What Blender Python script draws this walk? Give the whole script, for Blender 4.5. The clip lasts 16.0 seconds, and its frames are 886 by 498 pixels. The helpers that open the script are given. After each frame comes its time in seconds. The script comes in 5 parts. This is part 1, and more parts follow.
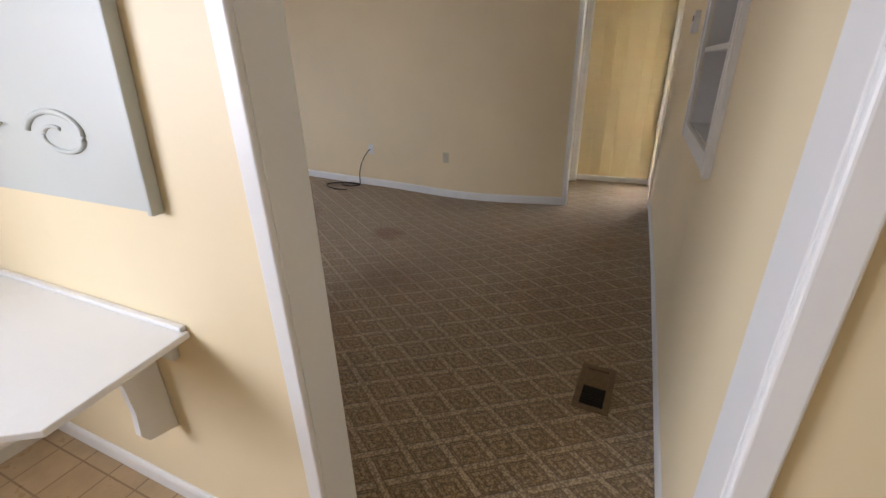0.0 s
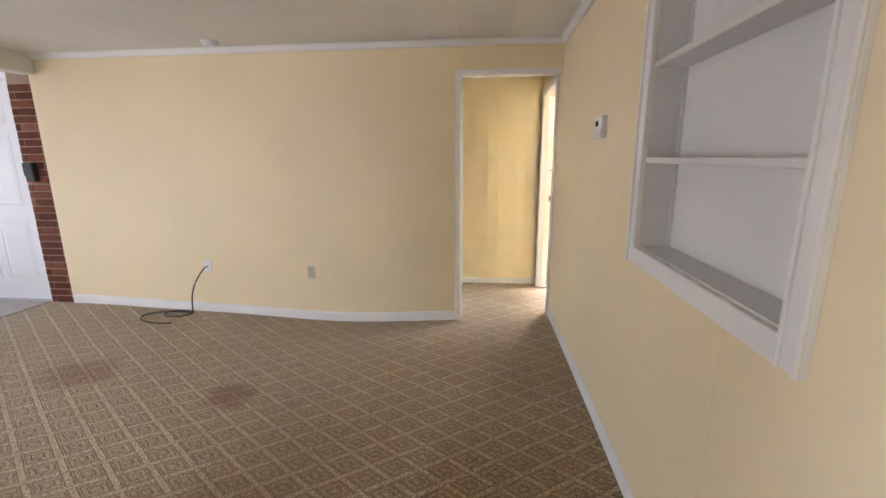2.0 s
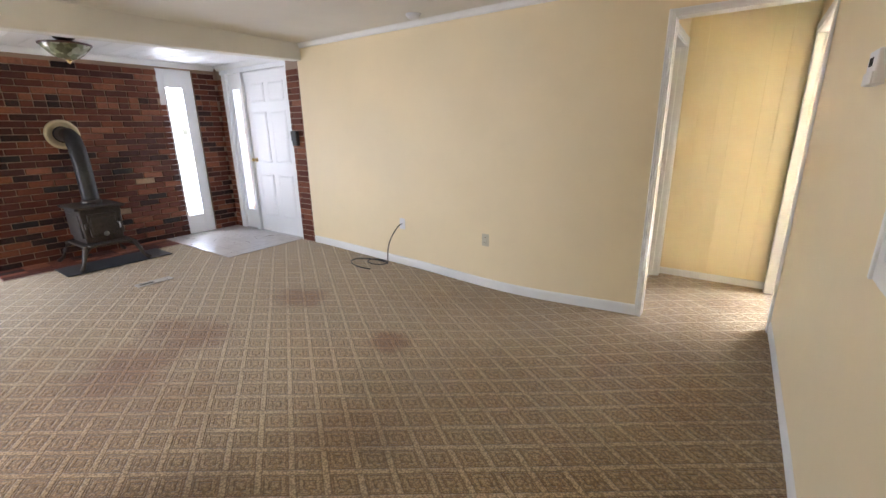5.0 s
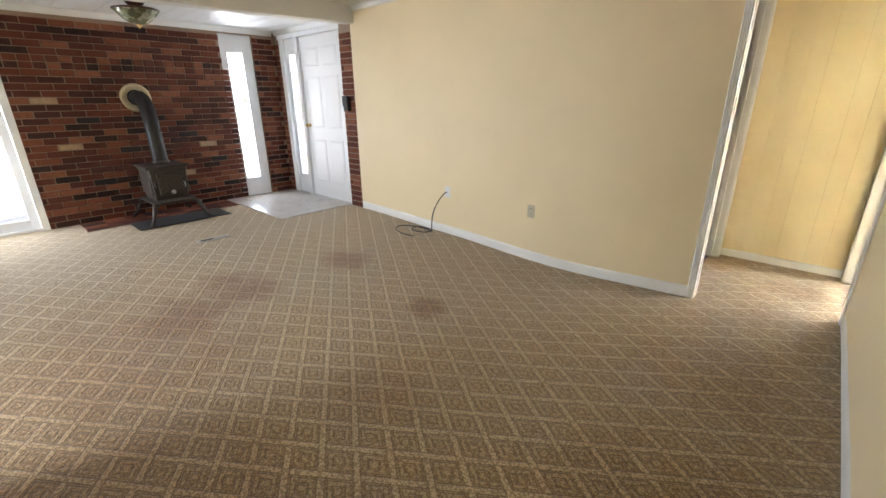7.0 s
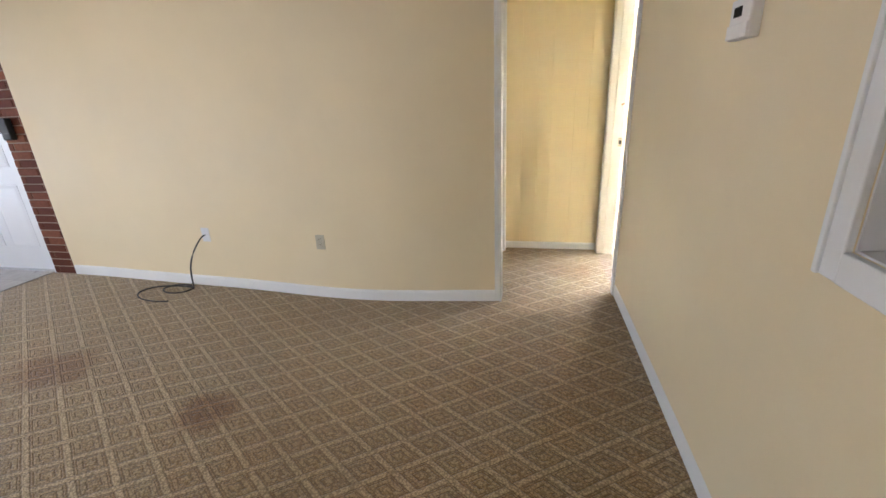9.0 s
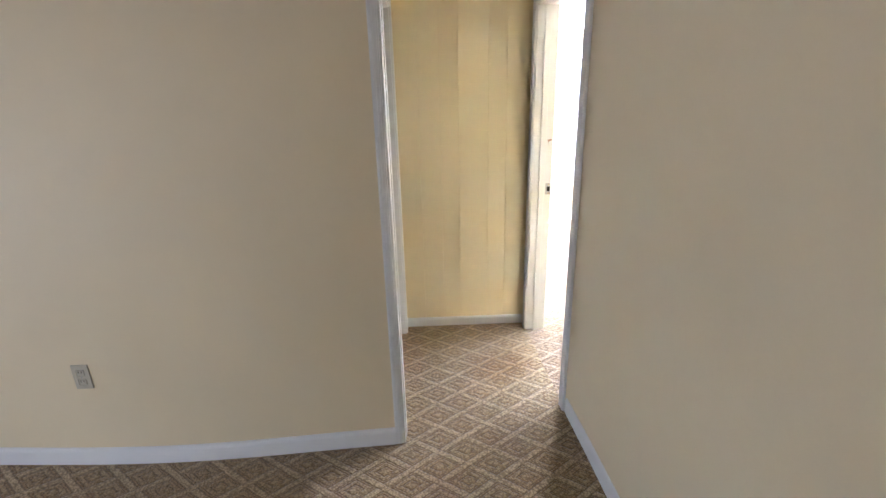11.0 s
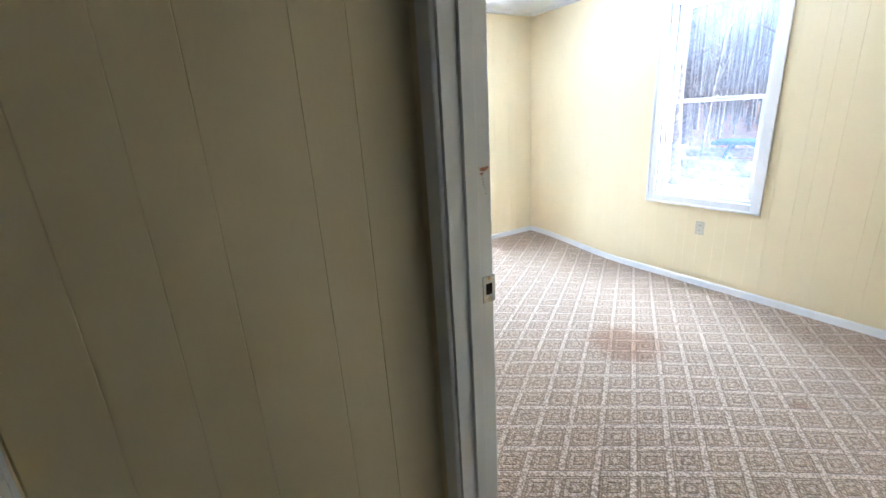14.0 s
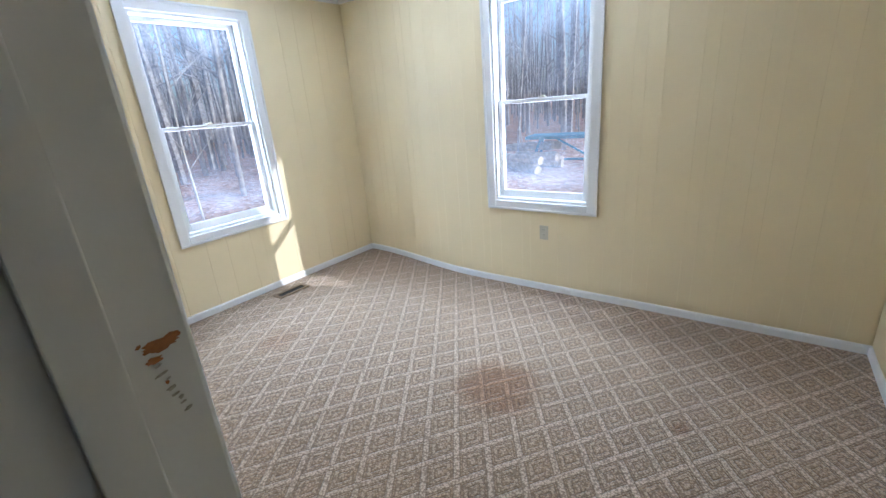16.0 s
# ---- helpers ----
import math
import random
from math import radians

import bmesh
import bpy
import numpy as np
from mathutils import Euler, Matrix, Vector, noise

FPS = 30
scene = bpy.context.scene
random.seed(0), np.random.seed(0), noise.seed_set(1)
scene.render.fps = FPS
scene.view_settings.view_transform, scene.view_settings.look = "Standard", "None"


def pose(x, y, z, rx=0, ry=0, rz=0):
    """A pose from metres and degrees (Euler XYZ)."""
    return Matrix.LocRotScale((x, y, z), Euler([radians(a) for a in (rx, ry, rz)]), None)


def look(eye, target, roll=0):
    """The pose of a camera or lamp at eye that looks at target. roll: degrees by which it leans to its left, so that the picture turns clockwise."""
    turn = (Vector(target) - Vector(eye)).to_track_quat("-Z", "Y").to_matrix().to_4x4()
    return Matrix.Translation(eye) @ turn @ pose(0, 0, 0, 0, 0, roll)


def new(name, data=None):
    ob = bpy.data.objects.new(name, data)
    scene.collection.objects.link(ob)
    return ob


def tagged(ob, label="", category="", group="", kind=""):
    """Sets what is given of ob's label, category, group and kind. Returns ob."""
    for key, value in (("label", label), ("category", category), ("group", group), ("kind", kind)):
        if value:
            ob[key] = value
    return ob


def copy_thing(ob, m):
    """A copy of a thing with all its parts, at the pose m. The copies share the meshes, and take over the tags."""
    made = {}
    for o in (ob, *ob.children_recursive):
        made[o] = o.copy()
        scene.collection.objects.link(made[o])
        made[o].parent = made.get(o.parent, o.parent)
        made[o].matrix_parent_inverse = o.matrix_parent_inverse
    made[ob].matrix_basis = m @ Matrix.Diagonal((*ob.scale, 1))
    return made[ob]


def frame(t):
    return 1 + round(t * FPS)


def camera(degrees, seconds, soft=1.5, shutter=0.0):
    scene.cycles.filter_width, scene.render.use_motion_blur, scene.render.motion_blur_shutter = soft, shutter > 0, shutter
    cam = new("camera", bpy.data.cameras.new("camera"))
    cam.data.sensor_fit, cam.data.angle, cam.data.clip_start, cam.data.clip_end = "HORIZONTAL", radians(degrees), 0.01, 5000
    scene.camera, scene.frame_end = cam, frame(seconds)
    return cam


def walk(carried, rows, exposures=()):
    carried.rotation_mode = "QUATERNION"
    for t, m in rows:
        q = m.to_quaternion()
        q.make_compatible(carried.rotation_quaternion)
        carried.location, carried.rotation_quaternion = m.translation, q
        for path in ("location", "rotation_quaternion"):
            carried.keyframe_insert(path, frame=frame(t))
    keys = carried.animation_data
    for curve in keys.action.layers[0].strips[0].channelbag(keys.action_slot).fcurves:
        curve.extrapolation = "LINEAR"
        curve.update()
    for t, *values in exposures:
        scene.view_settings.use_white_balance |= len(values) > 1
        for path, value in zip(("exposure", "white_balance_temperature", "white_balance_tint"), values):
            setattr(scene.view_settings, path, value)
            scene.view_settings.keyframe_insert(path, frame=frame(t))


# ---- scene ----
cam = camera(92.84, 16.0)
PATH = [
    (0, pose(0.053, -0.025, 1.372, 66.46, 1.15, 23.86)),
    (0.5, pose(-0.037, 0.166, 1.364, 67.91, 1.19, 18.70)),
    (1, pose(-0.097, 0.447, 1.380, 70.83, 0.88, 14.79)),
    (1.5, pose(-0.185, 0.625, 1.412, 75.08, 0.30, 10.09)),
    (2, pose(-0.319, 0.794, 1.430, 77.72, 0.33, 5.55)),
    (2.5, pose(-0.367, 0.893, 1.435, 78.89, 0.41, 4.81)),
    (3, pose(-0.301, 0.995, 1.423, 78.95, 0.60, 8.48)),
    (3.5, pose(-0.170, 1.102, 1.416, 78.21, 0.40, 15.44)),
    (4, pose(-0.072, 1.152, 1.416, 76.95, 0.39, 22.56)),
    (4.5, pose(-0.043, 1.128, 1.409, 75.51, 0.64, 29.11)),
    (5, pose(-0.038, 1.086, 1.406, 74.02, 0.89, 34.92)),
    (5.2, pose(-0.047, 1.074, 1.415, 73.17, 1.21, 36.65)),
    (7.3, pose(0.002, 1.154, 1.361, 70.35, 0.43, 42.25)),
    (7.5, pose(-0.045, 1.107, 1.409, 71.19, 0.46, 37.81)),
    (8, pose(-0.080, 1.236, 1.425, 70.78, 1.70, 29.76)),
    (8.5, pose(-0.235, 1.368, 1.380, 70.49, 1.60, 20.40)),
    (9, pose(-0.320, 1.609, 1.393, 70.40, 2.52, 11.55)),
    (9.2, pose(-0.315, 1.732, 1.436, 69.68, 2.52, 9.02)),
    (11.3, pose(-0.372, 2.920, 1.427, 73.90, 1.40, -2.30)),
    (11.5, pose(-0.330, 3.020, 1.423, 74.35, 1.70, -2.20)),
    (12, pose(-0.325, 3.333, 1.380, 73.74, 1.66, -4.95)),
    (12.5, pose(-0.309, 3.697, 1.421, 71.86, 2.44, -11.73)),
    (13, pose(-0.295, 4.040, 1.381, 72.68, 2.71, -17.15)),
    (13.5, pose(-0.262, 4.339, 1.392, 72.73, 3.05, -22.90)),
    (14, pose(-0.210, 4.628, 1.408, 72.72, 3.32, -31.54)),
    (14.5, pose(-0.098, 4.808, 1.401, 72.50, 3.55, -39.70)),
    (15, pose(0.078, 4.923, 1.411, 72.59, 3.95, -46.06)),
    (15.5, pose(0.195, 4.992, 1.431, 71.96, 4.45, -50.44)),
    (16, pose(0.295, 5.093, 1.435, 71.26, 4.42, -53.48)),
]
EXPOSURES = [(0, 2.2, 6250, 21), (0.5, 2.3, 6250, 21), (1.0, 2.85, 6350, 21), (1.5, 3.03, 6350, 21), (3.5, 3.12, 6050, 19), (5.0, 3.18, 6200, 18), (7.5, 3.2, 6500, 12), (8.5, 3.02, 6100, 16), (9.0, 3.05, 6050, 17), (11.5, 2.68, 5450, 19),
             (12.0, 2.65, 5450, 18), (12.5, 2.5, 5350, 18), (13.0, 2.0, 5200, 16), (13.5, 1.3, 5100, 14), (14.0, 0.66, 5000, 12), (14.5, 0.42, 4950, 12), (15.0, 0.15, 5000, 12), (16, -0.36, 5150, 12)]
walk(cam, PATH, EXPOSURES)

# ---------------------------------------------------------------- light
SUN = Vector((0.555, -1.0, 0.486)).normalized()      # towards the sun
world = bpy.data.worlds.new("world")
scene.world = world
world.use_nodes = True
wn = world.node_tree.nodes
sky = wn.new("ShaderNodeTexSky")
sky.sky_type = 'NISHITA'
sky.sun_disc = False
sky.sun_elevation = math.asin(SUN.z)
sky.sun_rotation = math.atan2(SUN.x, SUN.y)
sky.altitude = 200
sky.dust_density = 3.5
wn["Background"].inputs[1].default_value = 0.15
world.node_tree.links.new(sky.outputs[0], wn["Background"].inputs[0])

sun = new("sun", bpy.data.lights.new("sun", 'SUN'))
sun.data.energy, sun.data.angle, sun.data.color = 5.0, radians(0.5), (1.0, 0.94, 0.84)
sun.matrix_world = look(SUN * 30, (0, 0, 0))


def window_light(name, eye, target, w, h, watts, color=(0.86, 0.93, 1.0)):
    """The sky's light at an opening."""
    l = new(name, bpy.data.lights.new(name, 'AREA'))
    l.data.shape, l.data.size, l.data.size_y = 'RECTANGLE', w, h
    l.data.energy, l.data.color = watts, color
    l.matrix_world = look(eye, target)
    return l


window_light("daylight_patio_door", (-6.47, 0.55, 0.78), (-5.7, 1.20, 0.05), 1.75, 1.25, 8)
window_light("daylight_sidelight", (-6.42, 3.865, 1.13), (-5.0, 3.865, 1.12), 0.2, 1.65, 2.3)
window_light("daylight_entry_sidelight", (-5.78, 4.68, 1.13), (-5.78, 3.0, 1.12), 0.12, 1.6, 1.4)
window_light("daylight_kitchen", (-2.25, -0.95, 1.5), (-0.9, 0.2, 0.75), 1.2, 1.1, 16, (0.84, 0.92, 1.0))
# light thrown up from the bright ground below the sills, and the open sky at the windows' heads
window_light("ground_light_bedroom_east", (3.74, 6.48, 0.40), (2.75, 6.48, 1.45), 0.74, 0.30, 185, (0.90, 0.94, 1.0))
window_light("ground_light_bedroom_north", (1.927, 8.86, 0.40), (1.927, 7.87, 1.45), 0.74, 0.30, 185, (0.90, 0.94, 1.0))
window_light("daylight_dark_room", (-2.245, 8.83, 2.40), (-2.245, 7.6, 2.05), 0.74, 0.30, 28, (0.80, 0.91, 1.0))
window_light("daylight_bedroom_east", (3.72, 6.48, 2.40), (2.5, 6.2, 2.0), 0.74, 0.30, 138, (0.80, 0.91, 1.0))
window_light("daylight_bedroom_north", (1.927, 8.83, 2.40), (1.7, 7.6, 2.0), 0.74, 0.30, 138, (0.80, 0.91, 1.0))


# ---------------------------------------------------------------- materials
def nodes_of(name):
    m = bpy.data.materials.new(name)
    m.use_nodes = True
    return m, m.node_tree.nodes, m.node_tree.links, m.node_tree.nodes["Principled BSDF"]


def coords(ns, ln, scale=1.0, world_space=True):
    tc = ns.new("ShaderNodeNewGeometry" if world_space else "ShaderNodeTexCoord")
    mp = ns.new("ShaderNodeMapping")
    mp.inputs["Scale"].default_value = scale if isinstance(scale, tuple) else (scale,) * 3
    ln.new(tc.outputs["Position" if world_space else "Object"], mp.inputs["Vector"])
    return mp.outputs[0]


def mathn(ns, ln, op, a, b=None, c=None):
    n = ns.new("ShaderNodeMath")
    n.operation = op
    for i, v in enumerate((a, b, c)):
        if v is None:
            continue
        if isinstance(v, (int, float)):
            n.inputs[i].default_value = v
        else:
            ln.new(v, n.inputs[i])
    return n.outputs[0]


def ramp(ns, ln, fac, stops):
    r = ns.new("ShaderNodeValToRGB")
    el = r.color_ramp.elements
    el[0].position, el[0].color = stops[0][0], (*stops[0][1], 1)
    el[1].position, el[1].color = stops[-1][0], (*stops[-1][1], 1)
    for p, c in stops[1:-1]:
        e = el.new(p)
        e.color = (*c, 1)
    ln.new(fac, r.inputs[0])
    return r.outputs[0]


def mixc(ns, ln, fac, a, b, kind='MIX'):
    n = ns.new("ShaderNodeMix")
    n.data_type, n.blend_type = 'RGBA', kind
    for sock, v in ((n.inputs["Factor"], fac), (n.inputs[6], a), (n.inputs[7], b)):
        if isinstance(v, (int, float)):
            sock.default_value = v
        elif isinstance(v, tuple):
            sock.default_value = (*v, 1)
        else:
            ln.new(v, sock)
    return n.outputs[2]


def noise_tex(ns, ln, vec, scale, detail=4, rough=0.55):
    n = ns.new("ShaderNodeTexNoise")
    n.inputs["Scale"].default_value, n.inputs["Detail"].default_value, n.inputs["Roughness"].default_value = scale, detail, rough
    ln.new(vec, n.inputs["Vector"])
    return n.outputs["Fac"]


def bump(ns, ln, b, height, strength, dist):
    n = ns.new("ShaderNodeBump")
    n.inputs["Strength"].default_value, n.inputs["Distance"].default_value = strength, dist
    ln.new(height, n.inputs["Height"])
    ln.new(n.outputs[0], b.inputs["Normal"])


def painted(name, color, rough=0.55, vary=0.06, grain=180, bump_d=0.0006, stain=0.0, vertical=False):
    m, ns, ln, b = nodes_of(name)
    v = coords(ns, ln)
    big = noise_tex(ns, ln, v, 1.3, 5)
    fine = noise_tex(ns, ln, coords(ns, ln, (grain, grain, grain * (0.12 if vertical else 1))), 1.0, 3)
    lo = tuple(c * (1 - vary) for c in color)
    hi = tuple(min(1, c * (1 + vary * 0.6)) for c in color)
    col = ramp(ns, ln, big, [(0.3, lo), (0.7, hi)])
    col = mixc(ns, ln, mathn(ns, ln, 'MULTIPLY', fine, 0.10), col, tuple(c * 0.72 for c in color))
    if stain:
        s = noise_tex(ns, ln, coords(ns, ln, (2.2, 2.2, 2.2)), 1.7, 6, 0.65)
        f = ramp(ns, ln, s, [(0.62, (0, 0, 0)), (0.80, (stain,) * 3)])
        col = mixc(ns, ln, f, col, (0.32, 0.25, 0.16))
    ln.new(col, b.inputs["Base Color"])
    ln.new(mathn(ns, ln, 'MULTIPLY_ADD', big, 0.15, rough - 0.07), b.inputs["Roughness"])
    bump(ns, ln, b, fine, 0.5, bump_d)
    return m


def plain(name, color, rough=0.5, metal=0.0, vary=0.12, scale=30, bump_d=0.0):
    m, ns, ln, b = nodes_of(name)
    f = noise_tex(ns, ln, coords(ns, ln, 1.0, False), scale, 5, 0.6)
    ln.new(ramp(ns, ln, f, [(0.3, tuple(c * (1 - vary) for c in color)), (0.7, tuple(min(1, c * (1 + vary)) for c in color))]), b.inputs["Base Color"])
    ln.new(mathn(ns, ln, 'MULTIPLY_ADD', f, 0.2, rough - 0.1), b.inputs["Roughness"])
    b.inputs["Metallic"].default_value = metal
    if bump_d:
        bump(ns, ln, b, f, 0.6, bump_d)
    return m


CREAM = painted("cream_wall_paint", (0.82, 0.695, 0.462), 0.50, 0.05, 140, 0.0005, 0.05)
CREAM_PANEL = painted("cream_panel_paint", (0.82, 0.70, 0.44), 0.42, 0.05, 120, 0.0005, 0.04, True)
WHITE = painted("white_trim_paint", (0.80, 0.80, 0.79), 0.38, 0.05, 90, 0.0006, 0.10)
WHITE_DOOR = painted("white_door_paint", (0.83, 0.85, 0.88), 0.40, 0.03, 90, 0.0003, 0.0)
NICHE_WHITE = painted("niche_paint", (0.74, 0.74, 0.74), 0.45, 0.06, 60, 0.0008, 0.10)
BOARD_PAINT = painted("wall_board_paint", (0.52, 0.55, 0.525), 0.42, 0.05, 60, 0.0005, 0.05)
CEIL = painted("ceiling_texture", (0.74, 0.72, 0.67), 0.85, 0.06, 220, 0.0030, 0.12)
CEIL_BED = painted("bedroom_ceiling_paint", (0.80, 0.80, 0.78), 0.8, 0.05, 200, 0.0020)
MORTAR = painted("mortar", (0.34, 0.245, 0.185), 0.9, 0.2, 220, 0.0015)
DARK_WOOD = plain("dark_stained_wood", (0.055, 0.016, 0.010), 0.32, 0, 0.35, 14, 0.0004)
DARK_PANEL = plain("dark_panelling", (0.022, 0.013, 0.010), 0.45, 0, 0.4, 12, 0.0005)
IRON = plain("black_cast_iron", (0.058, 0.049, 0.044), 0.44, 0.35, 0.35, 40, 0.001)
PIPE = plain("black_stove_pipe", (0.03, 0.03, 0.032), 0.42, 0.5, 0.3, 20, 0.0004)
BRASS = plain("brass", (0.62, 0.45, 0.20), 0.28, 1.0, 0.2, 30)
PALE_BRASS = plain("tarnished_pale_brass", (0.62, 0.55, 0.36), 0.38, 0.7, 0.12, 12)
WORN_BRASS = plain("worn_brass_plate", (0.55, 0.45, 0.27), 0.5, 0.35, 0.2, 60)
STEEL = plain("steel", (0.45, 0.45, 0.46), 0.35, 1.0, 0.2, 40)
BLACK = plain("black_rubber", (0.012, 0.012, 0.013), 0.5, 0, 0.3, 60)
MAT_BLACK = plain("black_mat", (0.03, 0.032, 0.036), 0.55, 0, 0.3, 70, 0.001)
PLATE = plain("ivory_plastic", (0.55, 0.50, 0.38), 0.4, 0, 0.06, 20)
PLATE_WHITE = plain("white_plastic", (0.75, 0.75, 0.76), 0.35, 0, 0.05, 20)
HOLE = plain("dark_hole", (0.01, 0.008, 0.006), 0.9)
BARE = plain("bare_wood", (0.36, 0.14, 0.05), 0.7, 0, 0.4, 60, 0.001)
VENT_BROWN = plain("brown_enamel", (0.19, 0.125, 0.066), 0.42, 0.3, 0.2, 40)
VENT_PALE = plain("worn_pale_enamel", (0.40, 0.36, 0.31), 0.45, 0.2, 0.2, 40)
VENT_DARK = plain("vent_dark", (0.02, 0.017, 0.014), 0.6, 0.2, 0.3, 40)
TEAL = plain("teal_paint", (0.05, 0.22, 0.30), 0.5, 0, 0.3, 10)
BARK = plain("grey_bark", (0.34, 0.315, 0.29), 0.9, 0, 0.45, 7, 0.02)
BARK_PALE = plain("pale_bark", (0.42, 0.39, 0.35), 0.85, 0, 0.4, 5, 0.015)
LOG = plain("cut_log", (0.48, 0.40, 0.30), 0.85, 0, 0.35, 9, 0.01)
SIDING = painted("outside_siding", (0.55, 0.53, 0.48), 0.7, 0.08, 40)
ROOFING = plain("roof_shingle", (0.10, 0.09, 0.085), 0.9, 0, 0.3, 20, 0.003)
DECK = plain("weathered_deck", (0.34, 0.30, 0.26), 0.8, 0, 0.3, 12, 0.001)


def glass_mat(name="window_glass", dust=0.0):
    m, ns, ln, b = nodes_of(name)
    b.inputs["Base Color"].default_value = (0.97, 0.99, 1.0, 1)
    b.inputs["Roughness"].default_value = 0.0
    b.inputs["Transmission Weight"].default_value = 1.0
    b.inputs["IOR"].default_value = 1.08
    if dust:
        # old panes: a film of dust and dried runs that catches the daylight
        d = ns.new("ShaderNodeBsdfTranslucent")
        d.inputs[0].default_value = (0.75, 0.82, 0.95, 1)
        mx = ns.new("ShaderNodeMixShader")
        f = noise_tex(ns, ln, coords(ns, ln), 6, 5, 0.6)
        ln.new(ramp(ns, ln, f, [(0.3, (dust * 0.5,) * 3), (0.7, (dust * 1.5,) * 3)]), mx.inputs[0])
        ln.new(b.outputs[0], mx.inputs[1])
        ln.new(d.outputs[0], mx.inputs[2])
        out = [n for n in ns if n.type == 'OUTPUT_MATERIAL'][0]
        ln.new(mx.outputs[0], out.inputs[0])
    return m


GLASS = glass_mat()
DUSTY_GLASS = glass_mat("dusty_window_glass", 0.016)


def carpet_mat(name, shift_u, shift_v, blue=1.0, gaps=0.58):
    """Cut-and-loop carpet: a lattice of pale bands round small squares."""
    m, ns, ln, b = nodes_of(name)
    geo = ns.new("ShaderNodeNewGeometry")
    sep = ns.new("ShaderNodeSeparateXYZ")
    ln.new(geo.outputs["Position"], sep.inputs[0])
    wob = noise_tex(ns, ln, coords(ns, ln), 60, 2)
    x = mathn(ns, ln, 'MULTIPLY_ADD', wob, 0.008, sep.outputs[0])
    y = mathn(ns, ln, 'MULTIPLY_ADD', wob, 0.006, sep.outputs[1])
    xs = mathn(ns, ln, 'DIVIDE', x, CARPET_X)
    ys = mathn(ns, ln, 'DIVIDE', y, CARPET_Y)
    fu = mathn(ns, ln, 'FRACT', mathn(ns, ln, 'ADD', mathn(ns, ln, 'ADD', xs, ys), 40.0 + shift_u))
    fv = mathn(ns, ln, 'FRACT', mathn(ns, ln, 'ADD', mathn(ns, ln, 'SUBTRACT', xs, ys), 60.0 + shift_v))
    du = mathn(ns, ln, 'ABSOLUTE', mathn(ns, ln, 'SUBTRACT', fu, 0.5))
    dv = mathn(ns, ln, 'ABSOLUTE', mathn(ns, ln, 'SUBTRACT', fv, 0.5))
    d = mathn(ns, ln, 'MAXIMUM', du, dv)

    def band(c, w, soft=0.025):
        a = mathn(ns, ln, 'ABSOLUTE', mathn(ns, ln, 'SUBTRACT', d, c))
        n = ns.new("ShaderNodeMapRange")
        n.interpolation_type = 'SMOOTHSTEP'
        n.inputs["From Min"].default_value, n.inputs["From Max"].default_value = w + soft, w - soft
        ln.new(a, n.inputs["Value"])
        return n.outputs[0]

    def near_to(val, c, w, soft=0.02):
        a = mathn(ns, ln, 'ABSOLUTE', mathn(ns, ln, 'SUBTRACT', val, c))
        n = ns.new("ShaderNodeMapRange")
        n.interpolation_type = 'SMOOTHSTEP'
        n.inputs["From Min"].default_value, n.inputs["From Max"].default_value = w + soft, w - soft
        ln.new(a, n.inputs["Value"])
        return n.outputs[0]

    edge = 0.395
    pale = band(0.5, 0.5 - edge)                  # lattice bands
    # the bands pass over and under each other by turns
    iu = mathn(ns, ln, 'FLOOR', mathn(ns, ln, 'ADD', mathn(ns, ln, 'ADD', mathn(ns, ln, 'ADD', xs, ys), 40.0 + shift_u), 0.5))
    iv = mathn(ns, ln, 'FLOOR', mathn(ns, ln, 'ADD', mathn(ns, ln, 'ADD', mathn(ns, ln, 'SUBTRACT', xs, ys), 60.0 + shift_v), 0.5))
    par = mathn(ns, ln, 'MODULO', mathn(ns, ln, 'ADD', iu, iv), 2.0)
    in_u = mathn(ns, ln, 'GREATER_THAN', du, edge)
    in_v = mathn(ns, ln, 'GREATER_THAN', dv, edge)
    lu = mathn(ns, ln, 'MULTIPLY', near_to(du, edge, 0.024, 0.014), mathn(ns, ln, 'SUBTRACT', 1.0, mathn(ns, ln, 'MULTIPLY', in_v, par)))
    lv = mathn(ns, ln, 'MULTIPLY', near_to(dv, edge, 0.024, 0.014), mathn(ns, ln, 'SUBTRACT', 1.0, mathn(ns, ln, 'MULTIPLY', in_u, mathn(ns, ln, 'SUBTRACT', 1.0, par))))
    # broken square meander inside each cell
    gap = mathn(ns, ln, 'MULTIPLY', mathn(ns, ln, 'LESS_THAN', du, 0.07), mathn(ns, ln, 'GREATER_THAN', fv, 0.5))
    solid = mathn(ns, ln, 'SUBTRACT', 1.0, gap)
    ring = mathn(ns, ln, 'MULTIPLY', mathn(ns, ln, 'MULTIPLY', band(0.245, 0.050), solid), RING)
    groove = mathn(ns, ln, 'MULTIPLY', mathn(ns, ln, 'MAXIMUM', band(0.165, 0.020, 0.014), mathn(ns, ln, 'MULTIPLY', band(0.315, 0.016, 0.012), 0.8)), solid)
    dot = mathn(ns, ln, 'MULTIPLY', band(0.0, 0.085), 0.55)
    light = mathn(ns, ln, 'MAXIMUM', pale, mathn(ns, ln, 'MAXIMUM', ring, dot))
    lines = mathn(ns, ln, 'MAXIMUM', mathn(ns, ln, 'MAXIMUM', lu, lv), groove)
    pile = ns.new("ShaderNodeTexVoronoi")
    pile.inputs["Scale"].default_value = 105
    ln.new(coords(ns, ln), pile.inputs["Vector"])
    fib = noise_tex(ns, ln, coords(ns, ln), 420, 2)
    wear = noise_tex(ns, ln, coords(ns, ln), 0.9, 5, 0.6)
